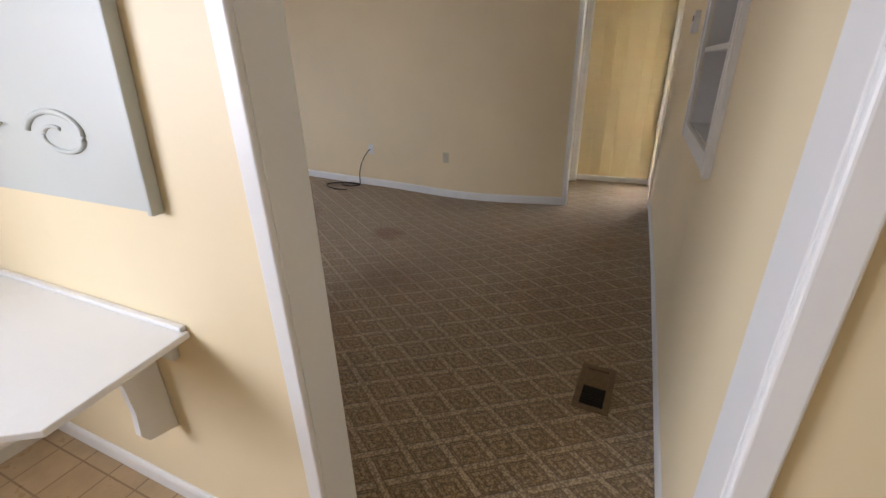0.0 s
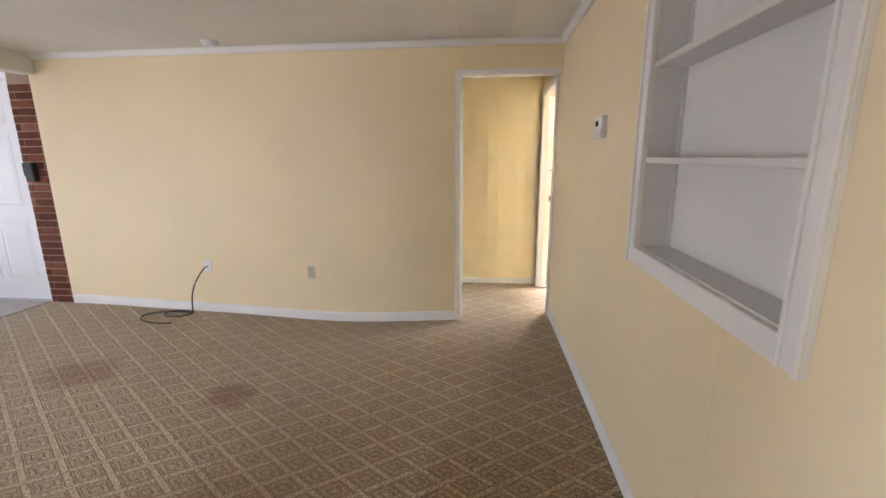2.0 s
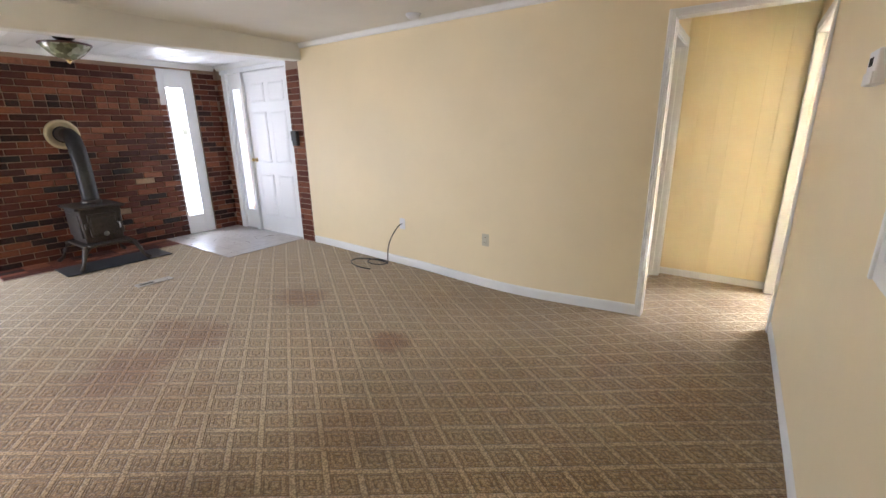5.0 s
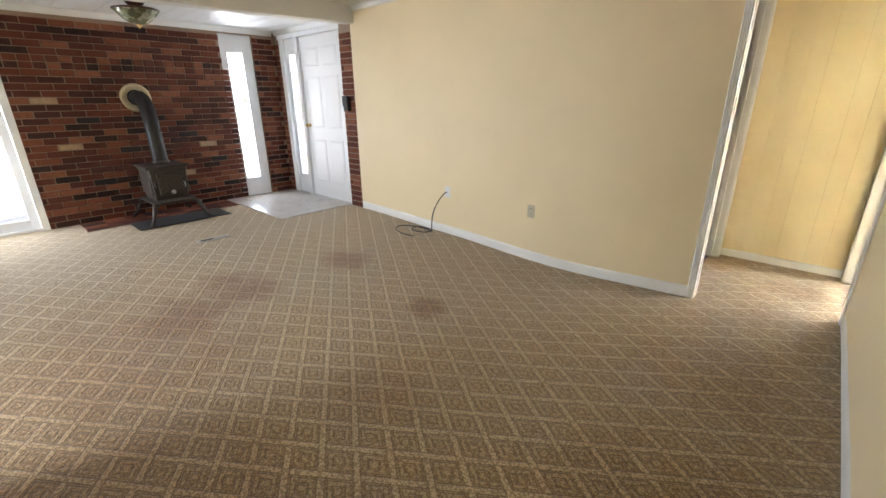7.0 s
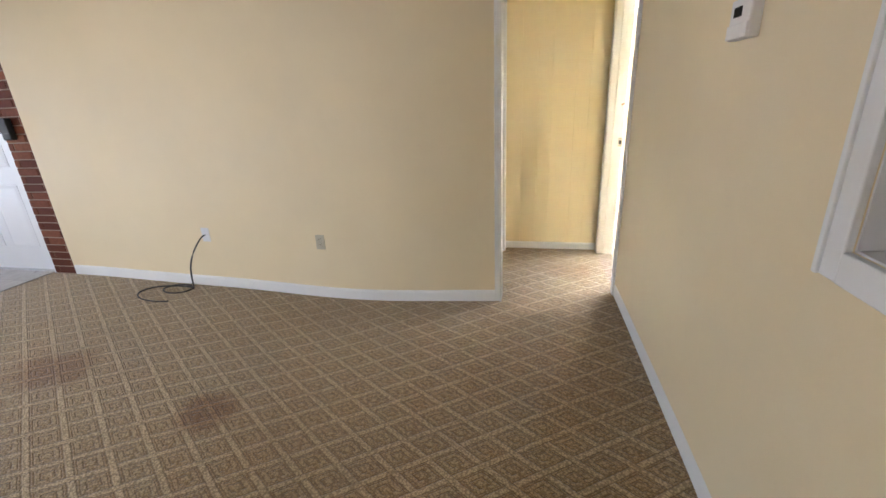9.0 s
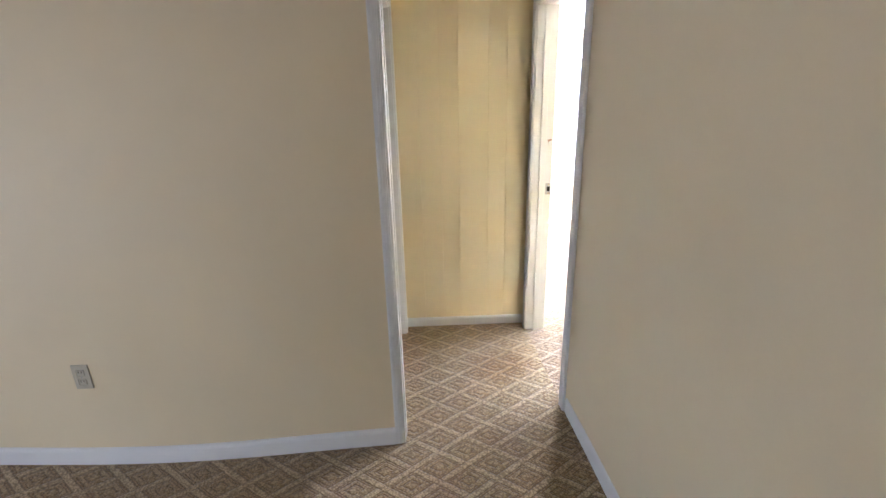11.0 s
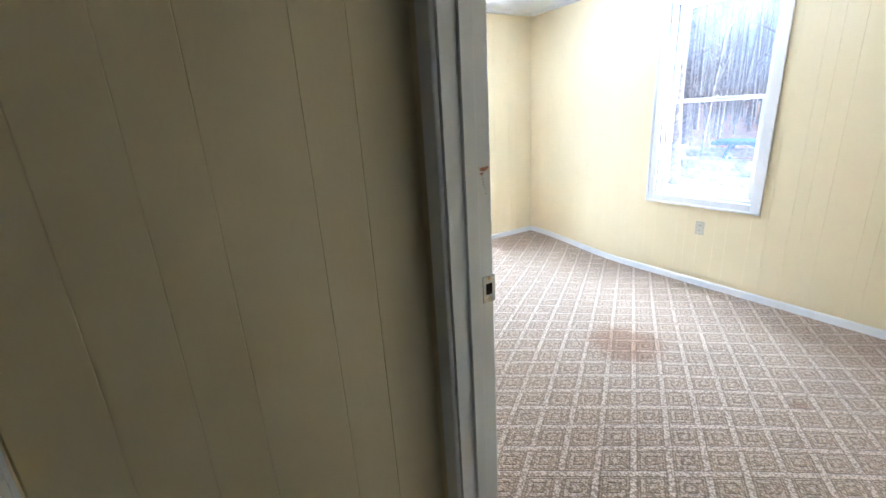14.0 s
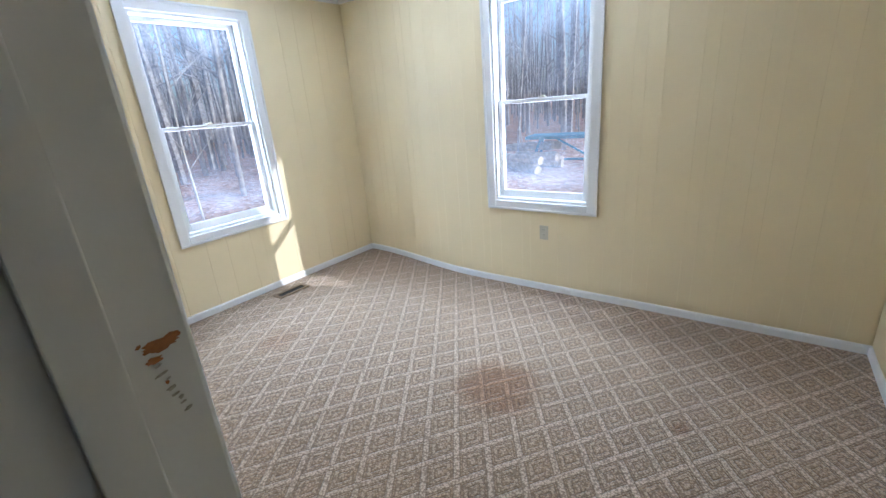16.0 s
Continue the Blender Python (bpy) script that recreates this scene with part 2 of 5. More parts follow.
    stain = noise_tex(ns, ln, coords(ns, ln), 2.6, 8, 0.68)
    dark = ramp(ns, ln, fib, [(0.25, (0.330, 0.228, 0.112 * blue)), (0.75, (0.470, 0.335, 0.180 * blue))])
    palec = ramp(ns, ln, fib, [(0.25, (0.56, 0.425, 0.245 * blue)), (0.75, (0.72, 0.565, 0.355 * blue))])
    col = mixc(ns, ln, light, dark, palec)
    # shadow lines along the bands and between the loops, put into the colour
    col = mixc(ns, ln, mathn(ns, ln, 'MULTIPLY', lines, mathn(ns, ln, 'MULTIPLY_ADD', fib, 0.7, 0.17)), col, (0.11, 0.070, 0.038))
    col = mixc(ns, ln, ramp(ns, ln, pile.outputs["Distance"], [(0.34, (0, 0, 0)), (0.66, (gaps,) * 3)]), col, (0.085, 0.055, 0.030))
    col = mixc(ns, ln, ramp(ns, ln, wear, [(0.35, (0, 0, 0)), (0.75, (0.40,) * 3)]), col, (0.24, 0.155, 0.075))
    # worn, soiled spots with a shape of their own, and two broad darker areas
    blot = None
    for px, py, sr, st in DARK_SPOTS:
        dx = mathn(ns, ln, 'DIVIDE', mathn(ns, ln, 'SUBTRACT', sep.outputs[0], px), sr * 1.25)
        dy = mathn(ns, ln, 'DIVIDE', mathn(ns, ln, 'SUBTRACT', sep.outputs[1], py), sr)
        r2 = mathn(ns, ln, 'ADD', mathn(ns, ln, 'MULTIPLY', dx, dx), mathn(ns, ln, 'MULTIPLY', dy, dy))
        r2 = mathn(ns, ln, 'ADD', r2, mathn(ns, ln, 'MULTIPLY_ADD', stain, 2.4, -1.2))
        n = ns.new("ShaderNodeMapRange")
        n.interpolation_type = 'SMOOTHSTEP'
        n.inputs["From Min"].default_value, n.inputs["From Max"].default_value = 1.1, 0.0
        n.inputs["To Max"].default_value = st
        ln.new(r2, n.inputs["Value"])
        blot = n.outputs[0] if blot is None else mathn(ns, ln, 'MAXIMUM', blot, n.outputs[0])
    col = mixc(ns, ln, blot, col, (0.60, 0.40, 0.25), 'MULTIPLY')
    ln.new(col, b.inputs["Base Color"])
    b.inputs["Roughness"].default_value = 0.95
    b.inputs["Specular IOR Level"].default_value = 0.15
    b.inputs["Sheen Weight"].default_value = 0.3
    b.inputs["Sheen Roughness"].default_value = 0.5
    h = mathn(ns, ln, 'MULTIPLY_ADD', light, 0.5, mathn(ns, ln, 'MULTIPLY_ADD', lines, -0.7, mathn(ns, ln, 'MULTIPLY', pile.outputs["Distance"], -0.9)))
    bump(ns, ln, b, h, 0.9, 0.004)
    return m


# lattice of the carpet, in metres; soiled spots and two broad darker areas: x, y, radius, strength
CARPET_X, CARPET_Y = 0.2365, 0.166
RING = 0.50
DARK_SPOTS = [(-1.87, 3.04, 0.16, 0.92), (-3.05, 3.18, 0.24, 0.75), (-3.18, 2.28, 0.34, 0.85), (-3.02, 1.80, 0.36, 0.85), (2.12, 5.24, 0.05, 0.7),
          (1.94, 6.08, 0.24, 0.75), (1.62, 7.62, 0.14, 0.45), (0.02, 4.98, 0.20, 0.5), (-2.7, 1.45, 0.75, 0.55), (-1.75, 1.15, 0.70, 0.45), (-1.40, 2.25, 0.25, 0.25), (-0.25, 3.5, 0.45, 0.25), (-0.1, 2.4, 0.5, 0.25)]
CARPET = carpet_mat("patterned_carpet", 0.49, 0.56)
CARPET_BED = carpet_mat("patterned_carpet_bedroom", 0.76, 0.09, 1.22, 0.66)


def tile_mat(name, a, c, size, joint, grout):
    """Sheet vinyl with a printed tile pattern."""
    m, ns, ln, b = nodes_of(name)
    br = ns.new("ShaderNodeTexBrick")
    br.offset = 0.0
    br.inputs["Scale"].default_value = 1.0
    br.inputs["Brick Width"].default_value = size
    br.inputs["Row Height"].default_value = size
    br.inputs["Mortar Size"].default_value = joint
    br.inputs["Mortar Smooth"].default_value = 0.3
    br.inputs["Color1"].default_value, br.inputs["Color2"].default_value, br.inputs["Mortar"].default_value = (*a, 1), (*c, 1), (*grout, 1)
    ln.new(coords(ns, ln), br.inputs["Vector"])
    f = noise_tex(ns, ln, coords(ns, ln), 9, 6, 0.65)
    col = mixc(ns, ln, ramp(ns, ln, f, [(0.35, (0, 0, 0)), (0.75, (0.5,) * 3)]), br.outputs["Color"], tuple(v * 0.6 for v in a))
    ln.new(col, b.inputs["Base Color"])
    ln.new(mathn(ns, ln, 'MULTIPLY_ADD', f, 0.25, 0.18), b.inputs["Roughness"])
    bump(ns, ln, b, br.outputs["Fac"], -0.4, 0.001)
    return m


KITCHEN_VINYL = tile_mat("kitchen_vinyl", (0.42, 0.29, 0.16), (0.47, 0.34, 0.20), 0.155, 0.004, (0.24, 0.15, 0.08))
ENTRY_VINYL = tile_mat("entry_vinyl", (0.36, 0.33, 0.30), (0.42, 0.39, 0.36), 0.30, 0.004, (0.25, 0.22, 0.20))


def brick_mat(name, joined, low=0.0):
    m, ns, ln, b = nodes_of(name)
    if joined:
        rnd = ns.new("ShaderNodeNewGeometry").outputs["Random Per Island"]
    else:
        rnd = ns.new("ShaderNodeObjectInfo").outputs["Random"]
    if low:
        rnd = mathn(ns, ln, 'MULTIPLY_ADD', rnd, 1.0 - low, low)
    col = ramp(ns, ln, rnd, [(0.0, (0.012, 0.010, 0.011)), (0.09, (0.022, 0.013, 0.012)), (0.14, (0.050, 0.018, 0.014)), (0.38, (0.088, 0.027, 0.018)), (0.62, (0.135, 0.040, 0.022)),
                             (0.85, (0.215, 0.070, 0.036)), (1.0, (0.30, 0.125, 0.07))])
    f = noise_tex(ns, ln, coords(ns, ln), 38, 6, 0.65)
    col = mixc(ns, ln, ramp(ns, ln, f, [(0.4, (0, 0, 0)), (0.75, (0.6,) * 3)]), col, (0.085, 0.03, 0.022))
    ln.new(col, b.inputs["Base Color"])
    b.inputs["Roughness"].default_value = 0.8
    b.inputs["Specular IOR Level"].default_value = 0.2
    bump(ns, ln, b, f, 0.7, 0.003)
    return m


SCUFF = plain("scuffed_grey_paint", (0.42, 0.40, 0.36), 0.6, 0, 0.2, 300)
BRICK = brick_mat("red_brick", False)
BRICK_PIER = brick_mat("red_pier_brick", False, 0.45)
BRICK_FAR = brick_mat("red_brick_joined", True)
BRICK_BLACK = plain("burnt_brick", (0.010, 0.008, 0.008), 0.8, 0, 0.3, 40, 0.002)
BRICK_BUFF = plain("buff_brick", (0.42, 0.30, 0.19), 0.8, 0, 0.25, 40, 0.002)


def board_mat():
    m, ns, ln, b = nodes_of("blue_grey_boards")
    rnd = ns.new("ShaderNodeObjectInfo").outputs["Random"]
    g = noise_tex(ns, ln, coords(ns, ln, (60, 3, 60)), 1.0, 5, 0.6)
    # the cool cast of the light is put into the boards' colour as extra blue
    col = ramp(ns, ln, rnd, [(0.0, (0.12, 0.14, 0.21)), (1.0, (0.20, 0.225, 0.32))])
    col = mixc(ns, ln, ramp(ns, ln, g, [(0.4, (0, 0, 0)), (0.7, (0.6,) * 3)]), col, (0.06, 0.06, 0.085))
    ln.new(col, b.inputs["Base Color"])
    ln.new(mathn(ns, ln, 'MULTIPLY_ADD', g, 0.3, 0.15), b.inputs["Roughness"])
    bump(ns, ln, b, g, 0.4, 0.001)
    return m


BOARDS = board_mat()


def ground_mat():
    m, ns, ln, b = nodes_of("leaf_litter")
    vo = ns.new("ShaderNodeTexVoronoi")
    vo.inputs["Scale"].default_value = 11
    ln.new(coords(ns, ln), vo.inputs["Vector"])
    bw = ns.new("ShaderNodeRGBToBW")
    ln.new(vo.outputs["Color"], bw.inputs[0])
    col = ramp(ns, ln, bw.outputs[0], [(0.1, (0.16, 0.075, 0.045)), (0.4, (0.42, 0.21, 0.13)), (0.65, (0.56, 0.33, 0.21)), (0.95, (0.70, 0.54, 0.40))])
    f = noise_tex(ns, ln, coords(ns, ln), 0.5, 5)
    col = mixc(ns, ln, ramp(ns, ln, f, [(0.4, (0, 0, 0)), (0.7, (0.5,) * 3)]), col, (0.16, 0.13, 0.08))
    ln.new(col, b.inputs["Base Color"])
    b.inputs["Roughness"].default_value = 0.95
    bump(ns, ln, b, bw.outputs[0], 0.8, 0.05)
    return m


LITTER = ground_mat()


def stained_glass():
    m, ns, ln, b = nodes_of("mottled_lamp_glass")
    vo = ns.new("ShaderNodeTexVoronoi")
    vo.inputs["Scale"].default_value = 24
    ln.new(coords(ns, ln, 1.0, False), vo.inputs["Vector"])
    bw = ns.new("ShaderNodeRGBToBW")
    ln.new(vo.outputs["Color"], bw.inputs[0])
    ln.new(ramp(ns, ln, bw.outputs[0], [(0.2, (0.09, 0.09, 0.05)), (0.45, (0.22, 0.24, 0.14)), (0.65, (0.48, 0.48, 0.38)), (0.8, (0.20, 0.20, 0.12)), (0.9, (0.22, 0.06, 0.05))]), b.inputs["Base Color"])
    b.inputs["Roughness"].default_value = 0.2
    return m


LAMP_GLASS = stained_glass()


# ---------------------------------------------------------------- mesh helpers
def add_box(bm, x0, x1, y0, y1, z0, z1):
    v = [bm.verts.new(p) for p in ((x0, y0, z0), (x1, y0, z0), (x1, y1, z0), (x0, y1, z0), (x0, y0, z1), (x1, y0, z1), (x1, y1, z1), (x0, y1, z1))]
    for q in ((0, 3, 2, 1), (4, 5, 6, 7), (0, 1, 5, 4), (1, 2, 6, 5), (2, 3, 7, 6), (3, 0, 4, 7)):
        bm.faces.new([v[i] for i in q])
    return v


def box_bm(x0, x1, y0, y1, z0, z1, bevel=0.0, seg=2):
    bm = bmesh.new()
    add_box(bm, x0, x1, y0, y1, z0, z1)
    if bevel:
        bmesh.ops.bevel(bm, geom=bm.edges[:], offset=bevel, segments=seg, affect='EDGES', profile=0.5)
    return bm


def boxes_bm(rows, bevel=0.0):
    bm = bmesh.new()
    for r in rows:
        add_box(bm, *r)
    if bevel:
        bmesh.ops.bevel(bm, geom=bm.edges[:], offset=bevel, segments=2, affect='EDGES', profile=0.5)
    return bm


def lathe_bm(profile, n=24, axis='Z'):
    """Turned shape from (radius, height) pairs."""
    bm = bmesh.new()
    rings = []
    for r, h in profile:
        rings.append([bm.verts.new((max(r, 0.0002) * math.cos(2 * math.pi * i / n), max(r, 0.0002) * math.sin(2 * math.pi * i / n), h)) for i in range(n)])
    for a, b in zip(rings, rings[1:]):
        for i in range(n):
            bm.faces.new((a[i], a[(i + 1) % n], b[(i + 1) % n], b[i]))
    bm.faces.new(rings[0][::-1])
    bm.faces.new(rings[-1])
    if axis == 'X':
        bmesh.ops.rotate(bm, verts=bm.verts, matrix=Matrix.Rotation(math.pi / 2, 3, 'Y'))
    if axis == 'Y':
        bmesh.ops.rotate(bm, verts=bm.verts, matrix=Matrix.Rotation(-math.pi / 2, 3, 'X'))
    return bm


def tube_bm(points, radius, n=8):
    """A round bar along points; radius may be one number or one a point."""
    bm = bmesh.new()
    pts = [Vector(p) for p in points]
    rad = radius if isinstance(radius, (list, tuple)) else [radius] * len(pts)
    rings = []
    for i, p in enumerate(pts):
        d = (pts[min(i + 1, len(pts) - 1)] - pts[max(i - 1, 0)]).normalized()
        a = d.cross(Vector((0, 0, 1)) if abs(d.z) < 0.9 else Vector((1, 0, 0))).normalized()
        b = d.cross(a)
        rings.append([bm.verts.new(p + rad[i] * (math.cos(2 * math.pi * k / n) * a + math.sin(2 * math.pi * k / n) * b)) for k in range(n)])
    for r, s in zip(rings, rings[1:]):
        for k in range(n):
            bm.faces.new((r[k], r[(k + 1) % n], s[(k + 1) % n], s[k]))
    bm.faces.new(rings[0])
    bm.faces.new(rings[-1][::-1])
    bmesh.ops.recalc_face_normals(bm, faces=bm.faces)
    return bm


def mesh_of(name, bm, material, smooth=False):
    me = bpy.data.meshes.new(name)
    bm.to_mesh(me)
    bm.free()
    me.materials.append(material)
    if smooth:
        for p in me.polygons:
            p.use_smooth = True
    return me


def part(name, bm, material, parent=None, label="", smooth=False):
    ob = new(name, mesh_of(name, bm, material, smooth))
    ob.parent = parent
    return tagged(ob, label)


def thing(name, m, label, category, group="", kind=""):
    ob = new(name)
    ob.matrix_world = m
    return tagged(ob, label, category, group, kind)


def structure(name, bm, material, label, category, smooth=False):
    return tagged(part(name, bm, material, None, "", smooth), label, category, "", "structure")


def wall_bm(along, a0, a1, d0, d1, z0, z1, holes=()):
    """A wall that runs along 'X' or 'Y' from a0 to a1, d0 to d1 thick, with holes (a, a, z, z)."""
    bm = bmesh.new()
    cuts = sorted({a0, a1, *[h[0] for h in holes], *[h[1] for h in holes]})
    for p, q in zip(cuts, cuts[1:]):
        mid = (p + q) / 2
        spans = sorted([(h[2], h[3]) for h in holes if h[0] < mid < h[1]])
        z = z0
        for s, e in spans + [(z1, z1)]:
            if s > z + 1e-4:
                if along == 'X':
                    add_box(bm, p, q, d0, d1, z, s)
                else:
                    add_box(bm, d0, d1, p, q, z, s)
            z = max(z, e)
    return bm


def smooth01(v):
    v = max(0.0, min(1.0, v))
    return v * v * (3 - 2 * v)


def floor_z(x, y):
    """The old floor sags along the north wall and rises to the west."""
    dip = -0.064 * math.exp(-((x + 1.60) / 0.92) ** 2) * math.exp(-((min(y, 4.4) - 4.4) / 1.3) ** 2)
    if x > -0.5:
        dip *= 1 - smooth01((x + 0.5) / 0.3)
    if x > 0.35 and y > 4.3:
        return -0.09 * smooth01((x - 1.3) / 2.0) * smooth01((8.40 - y) / 1.3)
    return (dip + 0.04 * smooth01((-x - 2.9) / 1.5)) if y < 4.6 and x < 0.3 else 0.0


# ---------------------------------------------------------------- plan, in metres
XE, XW, YN, YK = 0.28, -6.2, 4.40, 0.53
BX0, BX1, BY0, BY1 = 0.40, 3.352, 4.465, 8.475
ZC, ZB = 2.335, 2.44
HALL_W, HALL_N = -0.57, 5.54
DOOR_S, DOOR_N = 4.605, 5.44            # bedroom door opening along y
OPEN_L = -0.50                          # living to hall opening, left jamb
K0, K1 = -0.543, 0.248                  # kitchen doorway
WD0, WD1 = 4.565, 5.442                  # dark room's door along y
NZ0, NZ1, NY0, NY1 = 1.074, 2.11, 1.658, 2.530   # niche
BOW = 0.022                             # how far the east wall swings out of line south of the hall
WZ0, WZ1 = 0.655, 2.175                 # window openings
EW0, EW1 = 6.095, 6.865
NW0, NW1 = 1.545, 2.31
DKW0, DKW1 = -2.630, -1.860


def bow(y):
    """The old east wall is not straight: it runs off to the east south of the hall."""
    if y < 3.057:
        return BOW
    if y < 4.277:
        return BOW - 0.014 * (y - 3.057) / 1.22
    return max(0.0, (BOW - 0.014) * (4.604 - y) / 0.327)


# ---------------------------------------------------------------- ground and shell
bm = bmesh.new()
add_box(bm, -400, 400, -400, 400, -1.0, -0.55)
tagged(part("ground", bm, LITTER), "brown leaf litter ground round the house", "ground", "", "structure")


def carpet(name, x0, x1, y0, y1, label, step=0.12):
    nx, ny = max(2, round((x1 - x0) / step)), max(2, round((y1 - y0) / step))
    bm = bmesh.new()
    grid = [[bm.verts.new((x0 + (x1 - x0) * i / nx, y0 + (y1 - y0) * j / ny, floor_z(x0 + (x1 - x0) * i / nx, y0 + (y1 - y0) * j / ny))) for j in range(ny + 1)] for i in range(nx + 1)]
    for i in range(nx):
        for j in range(ny):
            bm.faces.new((grid[i][j], grid[i + 1][j], grid[i + 1][j + 1], grid[i][j + 1]))
    return structure(name, bm, CARPET_BED if x1 > 1 else CARPET, label, "carpet", True)


carpet("floor_living_room", XW, XE + BOW, -1.0, YN, "worn brown patterned carpet with soiled spots")
carpet("floor_hall", HALL_W - 0.06, XE, YN, HALL_N, "brown patterned carpet of the small hall")
carpet("floor_bedroom", XE, BX1, BY0, BY1, "pale brown lattice-patterned carpet of the bedroom")
structure("floor_kitchen", boxes_bm([(-2.0, 1.6, -2.6, 0.585, -0.02, 0.006)]), KITCHEN_VINYL, "tan sheet vinyl with a square tile print", "vinyl floor")
structure("floor_slab", boxes_bm([(XW - 0.2, BX1 + 0.15, -2.8, BY1 + 0.15, -0.5, -0.11)]), SIDING, "floor construction under the house", "floor")

# walls
we = wall_bm('Y', YK + 0.10, BY1, XE, BX0, -0.1, 2.5, [(DOOR_S, DOOR_N, -0.2, 2.05), (NY0, NY1, NZ0, NZ1), (3.057, 4.277, 2.5, 2.5)])
for v in we.verts:
    v.co.x += bow(v.co.y)
structure("wall_east", we, CREAM, "cream painted wall with a shelf niche and a door opening", "wall")
structure("wall_north", wall_bm('X', -4.36, HALL_W - 0.12, YN, YN + 0.11, -0.2, 2.5), CREAM, "cream painted living room wall", "wall")
structure("wall_over_opening", wall_bm('X', HALL_W - 0.12, XE, YN, YN + 0.11, -0.2, 2.5, [(OPEN_L - 0.039, XE, -0.3, 2.088)]), CREAM,
          "cream wall round the hall opening", "wall")
structure("wall_hall_west", wall_bm('Y', YN + 0.11, HALL_N, HALL_W - 0.12, HALL_W, -0.2, 2.5, [(WD0, WD1, -0.3, 2.05)]), CREAM, "cream hall wall with a doorway", "wall")
structure("wall_hall_north", wall_bm('X', HALL_W - 0.12, XE, HALL_N + 0.008, HALL_N + 0.1, -0.2, 2.5), CREAM_PANEL, "cream panelled hall wall", "wall")
structure("wall_bedroom_east", wall_bm('Y', BY0 - 0.12, BY1, BX1 + 0.008, BX1 + 0.15, -0.2, 2.6, [(EW0, EW1, WZ0, WZ1)]), CREAM_PANEL, "cream panelled bedroom wall with a window", "wall")
structure("wall_bedroom_north", wall_bm('X', BX0, BX1 + 0.15, BY1 + 0.008, BY1 + 0.15, -0.2, 2.6, [(NW0, NW1, WZ0, WZ1)]), CREAM_PANEL, "cream panelled bedroom wall with a window", "wall")
structure("wall_bedroom_south", wall_bm('X', BX0, BX1, BY0 - 0.12, BY0, -0.2, 2.6), CREAM_PANEL, "cream bedroom wall", "wall")
structure("wall_entry_north", wall_bm('X', XW - 0.15, -4.36, YN + 0.03, YN + 0.16, -0.2, 2.6, [(-6.02, -4.62, -0.3, 2.18)]), MORTAR, "brick entry wall round the front door", "wall")
structure("wall_west", wall_bm('Y', -1.1, YN + 0.16, XW - 0.15, XW, -0.2, 2.6, [(-0.42, 1.54, -0.3, 2.06), (3.67, 4.11, -0.3, 2.19)]), MORTAR, "red brick wall behind the stove", "wall")
structure("wall_kitchen_north", wall_bm('X', -2.12, 1.6, YK, YK + 0.10, -0.2, 2.5, [(K0, K1, -0.3, 2.05)]), CREAM, "cream wall between kitchen and living room", "wall")
structure("wall_kitchen_west", wall_bm('Y', -2.6, YK, -2.12, -2.0, -0.2, 2.5, [(-1.6, -0.3, 0.95, 2.05)]), CREAM, "cream kitchen wall with a window", "wall")
structure("wall_kitchen_south", wall_bm('X', -2.12, 1.7, -2.72, -2.6, -0.2, 2.5), CREAM, "cream kitchen wall", "wall")
structure("wall_kitchen_east", wall_bm('Y', -2.6, YK, 1.6, 1.72, -0.2, 2.5), CREAM, "cream kitchen wall", "wall")
structure("wall_living_south", wall_bm('X', XW - 0.15, -2.12, -1.12, -1.0, -0.2, 2.5), CREAM, "cream living room wall", "wall")
structure("wall_dark_room_north", wall_bm('X', -4.3, BX0, BY1, BY1 + 0.15, -0.2, 2.6, [(DKW0, DKW1, WZ0, WZ1)]), DARK_PANEL, "dark brown panelled wall with a window", "wall")
structure("wall_dark_room_west", wall_bm('Y', YN + 0.11, BY1 + 0.15, -4.42, -4.3, -0.2, 2.6), DARK_PANEL, "dark brown panelled wall", "wall")
structure("wall_dark_room_east", wall_bm('Y', HALL_N, BY1, -0.69, -0.60, -0.2, 2.5), DARK_PANEL, "dark brown panelled wall", "wall")
structure("wall_dark_room_south", wall_bm('X', -4.3, -0.7, YN + 0.114, YN + 0.13, -0.2, 2.5), DARK_PANEL, "dark brown panelled wall", "wall")
structure("wall_closet_north", wall_bm('X', -0.6, BX0, BY1 - 0.1, BY1, -0.2, 2.5), CREAM, "plain closing wall", "wall")

# ceilings and roof
structure("ceiling_living_room", boxes_bm([(-4.36, -0.5065, -1.0, YN, ZC, ZC + 0.05), (-0.5035, -0.148, -1.0, YN, ZC, ZC + 0.05), (-0.6, -0.4, -1.0, YN, ZC + 0.012, ZC + 0.052), (-0.1445, XE + BOW, -1.0, YN, ZC, ZC + 0.05), (-0.3, 0.0, -1.0, YN, ZC + 0.012, ZC + 0.052), (-2.0, 1.6, -2.6, YK, ZC + 0.002, ZC + 0.05)]), CEIL, "stippled off-white ceiling", "ceiling")
structure("ceiling_hall", boxes_bm([(HALL_W, XE, YN + 0.11, HALL_N, ZC, ZC + 0.05)]), CEIL, "off-white hall ceiling", "ceiling")
structure("ceiling_bedroom", boxes_bm([(BX0, BX1, BY0, BY1, ZB, ZB + 0.05)]), CEIL_BED, "white painted bedroom ceiling", "ceiling")
structure("ceiling_dark_room", boxes_bm([(-4.3, -0.69, YN + 0.13, BY1, ZB, ZB + 0.05)]), DARK_PANEL, "dark ceiling", "ceiling")
rows = [(XW, -4.36, -1.0 + 0.18 * i, -1.0 + 0.18 * i + 0.176, 2.265, 2.30) for i in range(30)]
structure("ceiling_entry", boxes_bm(rows + [(XW, -4.36, -1.0, YN, 2.285, 2.33)]), WHITE, "white painted board ceiling over the stove", "ceiling")
